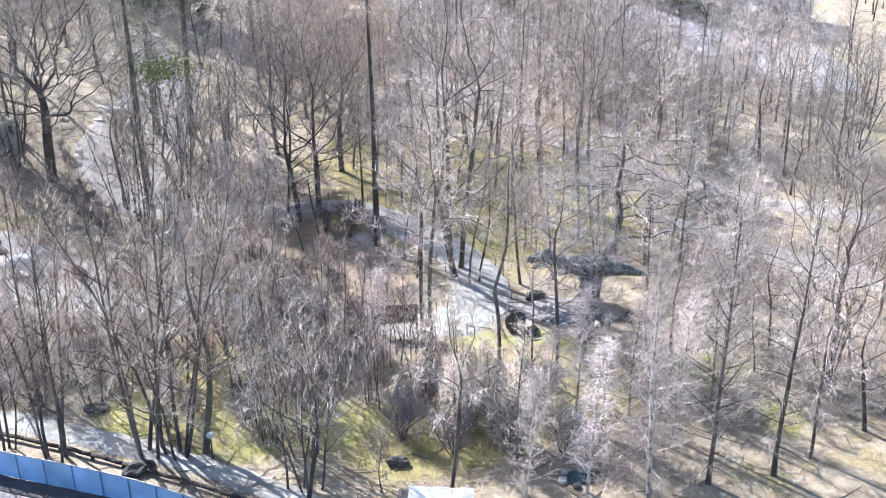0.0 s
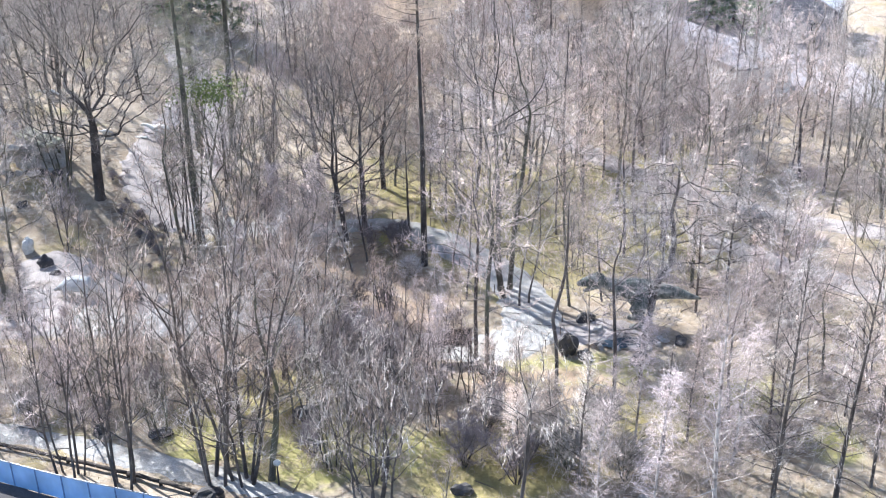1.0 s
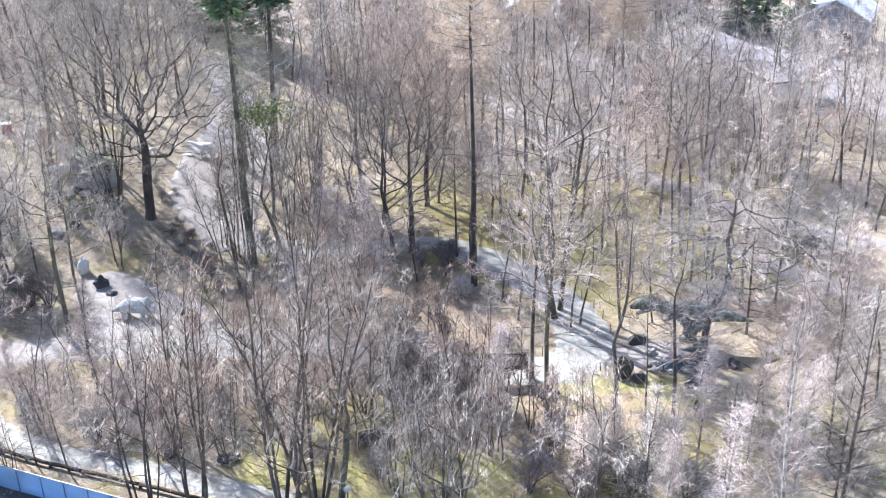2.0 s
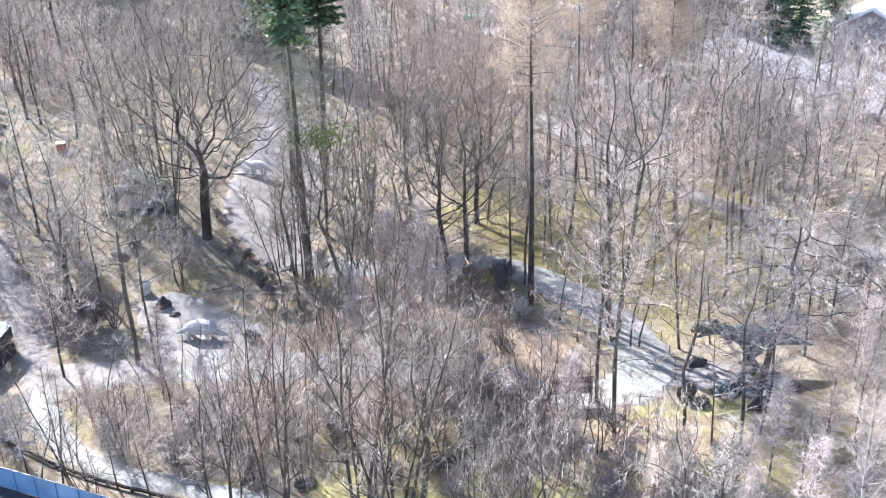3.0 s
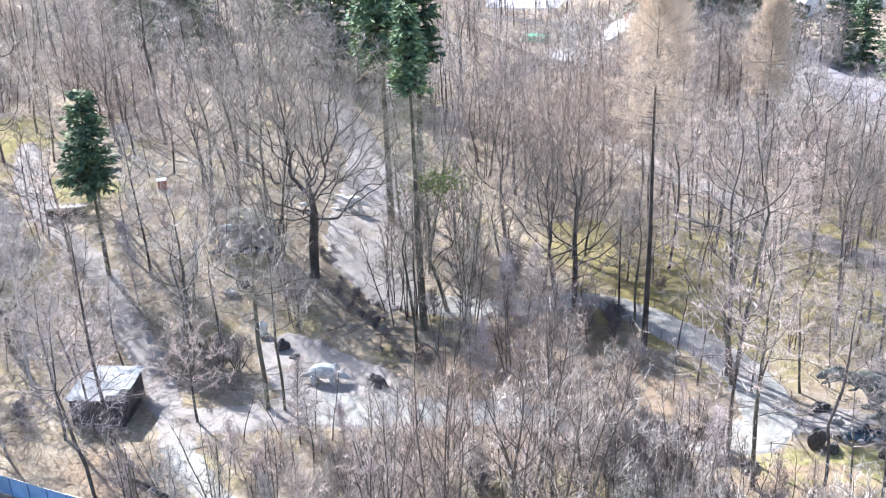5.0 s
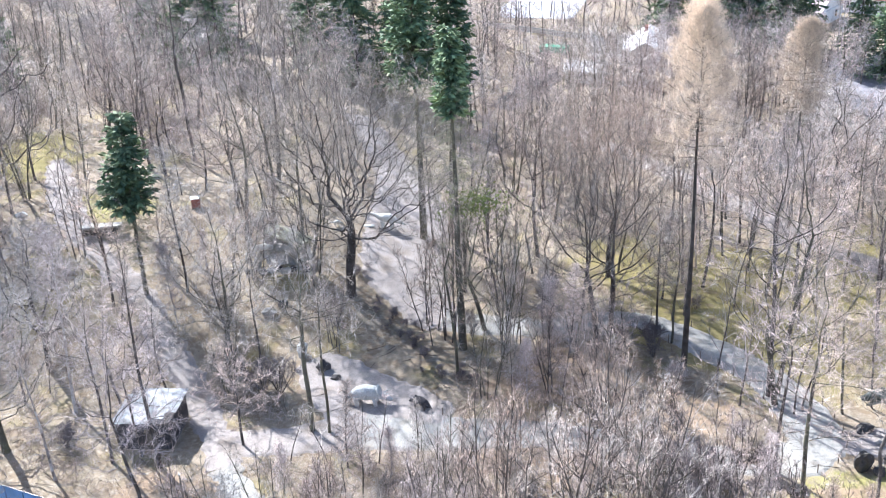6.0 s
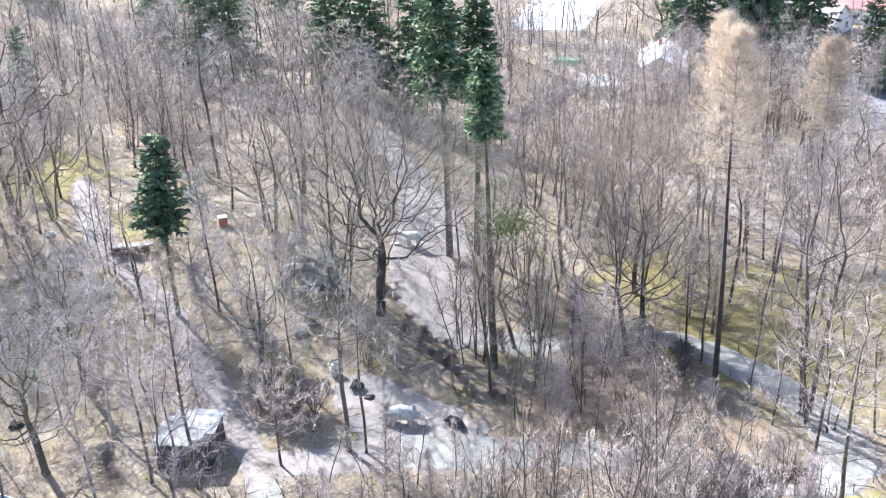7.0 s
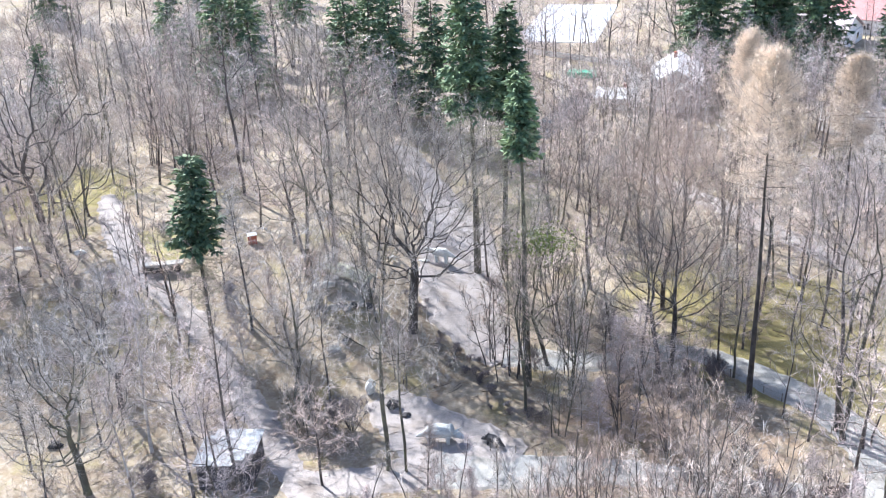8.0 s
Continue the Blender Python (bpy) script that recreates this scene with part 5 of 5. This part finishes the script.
def path_posts(line, side, start, stop, step, label):
    """Short stakes with a low wire along one edge of a path."""
    thing = new("stake_fence")
    tops, last = [], None
    for k in range(start, stop):
        x, y, w = line[k]
        d = line[k + 1] - line[k - 1]
        n = np.array([-d[1], d[0]]) / np.hypot(d[0], d[1])
        p = Vector((x + n[0] * side * (w / 2 + 0.25), y + n[1] * side * (w / 2 + 0.25), rise(x, y)))
        if last is None or (p - last).length > step:
            last = p
            s = Strokes()
            tip = p + Vector((0.03 * math.sin(k), 0.03 * math.cos(k * 2), 0.72 + 0.08 * math.sin(k * 1.7)))
            s.tube([p - Vector((0, 0, 0.15)), tip], [0.04, 0.034], 6, True)
            link_mesh("stake", s.v, s.f, WOOD, thing)
            tops.append(tip - Vector((0, 0, 0.08)))
    for a, c in zip(tops, tops[1:]):
        s = Strokes()
        s.tube([a, (a + c) / 2 - Vector((0, 0, 0.12)), c], [0.006, 0.006, 0.006], 3, True)
        link_mesh("rope", s.v, s.f, WOOD, thing)
    return tagged(thing, label, "fence", "stake fences along the paths")


main_line, fence_line = PATH_LINES[0], PATH_LINES[1]
n_main = len(main_line)
path_posts(main_line, 1, 44, n_main - 40, 1.7, "short wooden stakes with a low rope along the main path")
path_posts(main_line, -1, 44, 96, 1.7, "short wooden stakes with a low rope along the lawn")
path_posts(main_line, -1, 124, n_main - 8, 1.9, "short wooden stakes with a low rope by the clearing")


def lamp_pole(x, y, height, label):
    thing = new("lamp_pole")
    s = Strokes()
    s.tube([Vector((0, 0, -0.1)), Vector((0, 0, 0.5)), Vector((-0.03, 0, height))], [0.11, 0.085, 0.055], 9, True)
    link_mesh("pole", s.v, s.f, WOOD, thing, smooth=True)
    part("cap", box(bmesh.new(), (0.16, 0.16, 0.06), (-0.03, 0, height + 0.03), bevel=0.015), STEEL, thing)
    part("bracket", box(bmesh.new(), (0.5, 0.05, 0.05), (0.2, 0, height - 0.35), bevel=0.01), STEEL, thing)
    thing.matrix_basis = pose(x, y, -0.05)
    return tagged(thing, label, "pole")


lamp_pole(-42.0, 54.9, 5.7, "thin grey-green wooden pole beside the fence")


def globe_lamp(x, y, h):
    thing = new("globe_lamp")
    s = Strokes()
    s.tube([Vector((0, 0, -0.1)), Vector((0, 0, 0.3)), Vector((0, 0, h))], [0.07, 0.05, 0.04], 8, True)
    link_mesh("post", s.v, s.f, HUT_WALL, thing)
    bm = bmesh.new()
    bmesh.ops.create_uvsphere(bm, u_segments=16, v_segments=10, radius=0.19)
    ob = part("globe", bm, STATUE_WHITE, thing, "white globe", True)
    ob.matrix_basis = pose(0, 0, h + 0.15) @ Matrix.Diagonal((1.15, 1.15, 0.9, 1))
    part("collar", box(bmesh.new(), (0.14, 0.14, 0.06), (0, 0, h), bevel=0.015), HUT_WALL, thing)
    thing.matrix_basis = pose(x, y, -0.04)
    return tagged(thing, "short garden lamp with a white globe", "lamp")


globe_lamp(-12.8, 47.7, 1.35)


def red_bin(x, y):
    thing = new("litter_box")
    part("body", box(bmesh.new(), (0.9, 0.8, 0.95), (0, 0, 0.5), bevel=0.03), RED_PAINT, thing)
    part("lid", box(bmesh.new(), (1.0, 0.9, 0.1), (0, 0, 1.03), bevel=0.02), ROOF_PALE, thing, "pale lid")
    for s in (-1, 1):
        part("skid", box(bmesh.new(), (0.1, 0.8, 0.1), (s * 0.35, 0, 0.0), bevel=0.01), WOOD, thing)
    thing.matrix_basis = pose(x, y, rise(x, y) - 0.08, 0, 0, 18)
    return tagged(thing, "rusty red box with a pale lid", "box")


red_bin(-52.0, 100.2)

# ---- dark shrubs where they stand out ----
for x, y, tall in [(-7.6, 78.3, 2.7), (-9.7, 79.4, 2.3), (-10.1, 69.4, 2.1), (-8.8, 59.8, 4.2), (-10.6, 59.0, 3.5), (-24.5, 53.3, 1.9), (-15.9, 50.3, 1.9), (-7.5, 67.3, 2.3), (-39.2, 73.5, 3.5), (-40.7, 73.8, 2.7), (-16.0, 88.7, 3.0), (-2.9, 66.1, 1.5), (-42.4, 75.2, 1.9), (-2.4, 86.8, 1.4), (-12.4, 65.0, 2.5), (-5.9, 60.9, 2.3), (-12.6, 57.6, 4.0), (-9.4, 61.4, 3.8), (-8.0, 57.5, 3.8), (-10.0, 56.3, 3.6), (-6.5, 58.6, 3.2), (-8.9, 58.4, 4.0)]:
    plant("shrub", x, y, tall, rng, 0)


for k, (x, y, tall) in enumerate([(-1.0, 52.4, 3.2), (1.5, 50.6, 3.0), (3.4, 49.0, 3.4), (0.4, 47.6, 3.0), (5.3, 52.0, 2.8), (2.5, 53.4, 2.6), (-2.5, 49.2, 3.0), (6.4, 47.8, 2.6)]):
    plant("shrub", x, y, tall, rng, 0 if k % 3 == 0 else 2)


# the dark bank of low scrub that runs down from the old oak
bank_rng = random.Random(17)
for k in range(30):
    u = bank_rng.random()
    plant("shrub", -34.9 + 10.6 * u + bank_rng.gauss(0, 0.7 + u), 92.5 - 19.5 * u + bank_rng.gauss(0, 0.9), bank_rng.uniform(0.4, 0.9), rng, 0)


# ---- houses beyond the park ----
def house(name, x, y, w, d, h, rise, turn, wall_mat, roof_mat, label, windows=3, storeys=1, ridge="x"):
    thing = new(name)
    t = 0.3
    for k, (px, py, sx, sy) in enumerate(((0, -d / 2, w, t), (0, d / 2, w, t), (-w / 2, 0, t, d - t), (w / 2, 0, t, d - t))):
        wall = part("wall", box(bmesh.new(), (sx, sy, h), (px, py, h / 2)), wall_mat, thing)
        n = windows if sx > sy else max(min(1, windows), windows - 1)
        for s in range(storeys):
            for j in range(n):
                u = (j + 0.5) / n - 0.5
                out = 0.165 * (1 if (py if sx > sy else px) > 0 else -1)
                at = (px + u * w * 0.9, py + out, h * (s + 0.55) / storeys) if sx > sy else (px + out, py + u * d * 0.9, h * (s + 0.55) / storeys)
                turned = 0 if sx > sy else 90
                win = part("window", box(bmesh.new(), (1.3, 0.06, 1.4), at, (0, 0, turned), 0.01), WHITE_WALL, wall)
                for q in (-1, 1):
                    off = (q * 0.31, 0) if sx > sy else (0, q * 0.31)
                    part("pane", box(bmesh.new(), (0.54, 0.08, 1.24), (at[0] + off[0], at[1] + off[1], at[2]), (0, 0, turned)), GLASS_DARK, win)
    bm = bmesh.new()
    ew, ed, th = w / 2 + 0.5, d / 2 + 0.5, 0.16
    if rise:
        for s in (-1, 1):
            profile = [(s * ed, h - 0.1), (0.0, h + rise), (0.0, h + rise + th), (s * ed, h - 0.1 + th)]
            a, c = ([bm.verts.new((e, py, pz) if ridge == "x" else (py * ew / ed, e * ed / ew, pz)) for py, pz in profile] for e in (-ew, ew))
            for k in range(4):
                bm.faces.new((a[k], a[(k + 1) % 4], c[(k + 1) % 4], c[k]))
            bm.faces.new(a), bm.faces.new(list(reversed(c)))
    else:
        box(bm, (2 * ew, 2 * ed, 0.3), (0, 0, h + 0.15), bevel=0.04)
    roof = part("roof", bm, roof_mat, thing)
    if rise:
        part("chimney", box(bmesh.new(), (0.6, 0.6, 1.4), (w * 0.2, 0.4, h + rise + 0.2), bevel=0.02), RED_PAINT, roof)
        for s in (-1, 1):
            bm = bmesh.new()
            e = (w if ridge == "x" else d) / 2 - 0.15
            half = (d if ridge == "x" else w) / 2
            vs = [bm.verts.new(p if ridge == "x" else (p[1], p[0], p[2])) for p in ((s * e, -half, h), (s * e, half, h), (s * e, 0, h + rise))]
            bm.faces.new(vs)
            part("gable", bm, wall_mat, thing)
    thing.matrix_basis = pose(x, y, -0.1, 0, 0, turn)
    return tagged(thing, label, "house")


COURT = mottled("pale_blue_court_surface", [(0.60, 0.64, 0.70), (0.70, 0.73, 0.78)], 0.15, 3, 0.5, 0.05)


def court(name, x, y, w, d, turn, mat, label):
    ob = part(name, box(bmesh.new(), (w, d, 0.12), (0, 0, 0.0), bevel=0.02), mat)
    ob.matrix_basis = pose(x, y, 0.0, 0, 0, turn)
    return tagged(ob, label, "court", kind="structure")


court("court_pale", -6.5, 236.0, 17, 40, -14, COURT, "pale blue flat sports court in sun")
court("court_red", 8.0, 276.0, 44, 24, -22, ROOF_RED, "faded red flat court surface")
house("house", 5.2, 169.0, 12.5, 7.5, 4.6, 2.4, 78, WHITE_WALL, ROOF_PALE, "white house with a pale gabled roof", 2)
house("shed", -4.6, 168.0, 6, 5, 2.0, 1.0, -20, WHITE_WALL, ROOF_PALE, "low white shed with a pale roof", 1)
house("house", 57.0, 216.0, 20, 14, 3.0, 4.2, -36, WHITE_WALL, ROOF_RED, "white house with a faded red gabled roof", 4)
house("pavilion", 31.0, 138.5, 29, 7.0, 3.4, 0, -73, WHITE_WALL, ROOF_LILAC, "long low white pavilion with a flat lilac-grey roof", 0)
house("house", 50.0, 156.0, 9, 12, 5.2, 2.8, -25, ROOF_LILAC, ROOF_PALE, "lilac-grey house with a pale gabled roof", 2, ridge="y")
house("house", 39.0, 207.0, 15, 13, 2.7, 3.2, -36, WHITE_WALL, ROOF_PINK, "low white house with a pale pink gabled roof", 3)
house("house", 78, 196, 15, 12, 5, 3.5, 10, WHITE_WALL, ROOF_RED, "white house with a faded red roof", 3)


def canopy(x, y, turn):
    thing = new("canopy")
    for px in (-2.6, 2.6):
        for py in (-1.6, 1.6):
            part("post", box(bmesh.new(), (0.12, 0.12, 2.4), (px, py, 1.2), bevel=0.01), STEEL, thing)
    for px, py, sx, sy in ((0, -1.6, 5.5, 0.14), (0, 1.6, 5.5, 0.14), (-2.6, 0, 0.14, 3.06), (2.6, 0, 0.14, 3.06)):
        part("beam", box(bmesh.new(), (sx, sy, 0.18), (px, py, 2.49), bevel=0.01), ROOF_PALE, thing)
    part("roof_sheet", box(bmesh.new(), (5.1, 2.9, 0.05), (0, 0, 2.46)), HUT_WALL, thing, "dark roof sheet")
    thing.matrix_basis = pose(x, y, -0.08, 0, 0, turn) @ Matrix.Diagonal((1.6, 1.6, 1.3, 1))
    return tagged(thing, "open steel canopy with a pale frame and dark roof", "canopy")


canopy(33.5, 184.5, -36)


def green_container(x, y):
    thing = new("container")
    part("body", box(bmesh.new(), (3.0, 1.4, 1.1), (0, 0, 0.62), bevel=0.04), GREEN_PAINT, thing)
    part("lid", box(bmesh.new(), (3.06, 1.46, 0.08), (0, 0, 1.2), bevel=0.02), GREEN_PAINT, thing)
    for s in (-1, 1):
        part("skid", box(bmesh.new(), (0.14, 1.3, 0.14), (s * 1.2, 0, 0.03), bevel=0.01), STEEL, thing)
    thing.matrix_basis = pose(x, y, -0.06, 0, 0, -20) @ Matrix.Diagonal((1.7, 1.5, 0.9, 1))
    return tagged(thing, "bright green closed container on the ground", "container")


green_container(-8.6, 187.5)


def board_fence(x0, y0, x1, y1, label, mat, high):
    thing = new("board_fence")
    a, c = Vector((x0, y0, 0)), Vector((x1, y1, 0))
    yaw, n = math.degrees(math.atan2(c.y - a.y, c.x - a.x)), int((c - a).length / 2)
    for k in range(n + 1):
        p = a.lerp(c, k / n)
        ob = part("post", box(bmesh.new(), (0.1, 0.1, high + 0.2), (0, 0, high / 2), bevel=0.01), WOOD, thing)
        ob.matrix_basis = pose(p.x, p.y, 0, 0, 0, yaw)
        if k < n:
            q = a.lerp(c, (k + 0.5) / n)
            for j in range(2):
                ob = part("board", box(bmesh.new(), ((c - a).length / n - 0.04, 0.04, high * 0.36), (0, -0.08, high * (0.3 + 0.42 * j)), bevel=0.008), mat, thing)
                ob.matrix_basis = pose(q.x, q.y, 0, 0, 0, yaw)
    thing.location = (0, 0, -0.06)
    return tagged(thing, label, "fence")


board_fence(-21, 197, -8, 170, "low dark board fence beyond the wood", WOOD, 1.2)
board_fence(-26, 214, 1, 193, "low pale board fence before a court", WHITE_WALL, 1.3)


# ---- dry grass and litter ----
def tufts(count, seed):
    s, rnd = Strokes(), random.Random(seed)
    while count:
        x, y = rnd.uniform(-72, 36), rnd.uniform(42, 100)
        if noise.noise(Vector((x * 0.25, y * 0.25, 7))) < -0.1 or any((x - a) ** 2 + (y - c) ** 2 < (w / 2) ** 2 for line in PATH_LINES for a, c, w in line[::5]):
            continue
        count -= 1
        z = ground_height(x, y)
        for _ in range(4):
            d = Vector((rnd.gauss(0, 0.5), rnd.gauss(0, 0.5), 0.7)).normalized()
            a = Vector((x + rnd.gauss(0, 0.08), y + rnd.gauss(0, 0.08), z - 0.02))
            s.leaf(a, a + d * rnd.uniform(0.15, 0.36), d.orthogonal().normalized(), 0.012)
    ob = link_mesh("dry_grass", s.v, s.f, DRY_GRASS)
    return tagged(ob, "scattered dry grass and weeds on the ground", "grass", kind="stuff")


tufts(8500, 3)


def sticks(count, seed):
    s, rnd = Strokes(), random.Random(seed)
    for _ in range(count):
        x, y = rnd.uniform(-72, 36), rnd.uniform(42, 105)
        a = rnd.uniform(0, 6.283)
        long = rnd.uniform(0.5, 2.4)
        p = Vector((x, y, ground_height(x, y) + 0.05))
        s.tube(wander(p, Vector((math.cos(a), math.sin(a), 0.0)), long, 3, 0.12, rnd, 0.0), [0.03, 0.026, 0.02, 0.01], 4)
    return tagged(link_mesh("fallen_sticks", s.v, s.f, WOOD), "fallen dead sticks scattered on the ground", "sticks", kind="stuff")


sticks(900, 9)
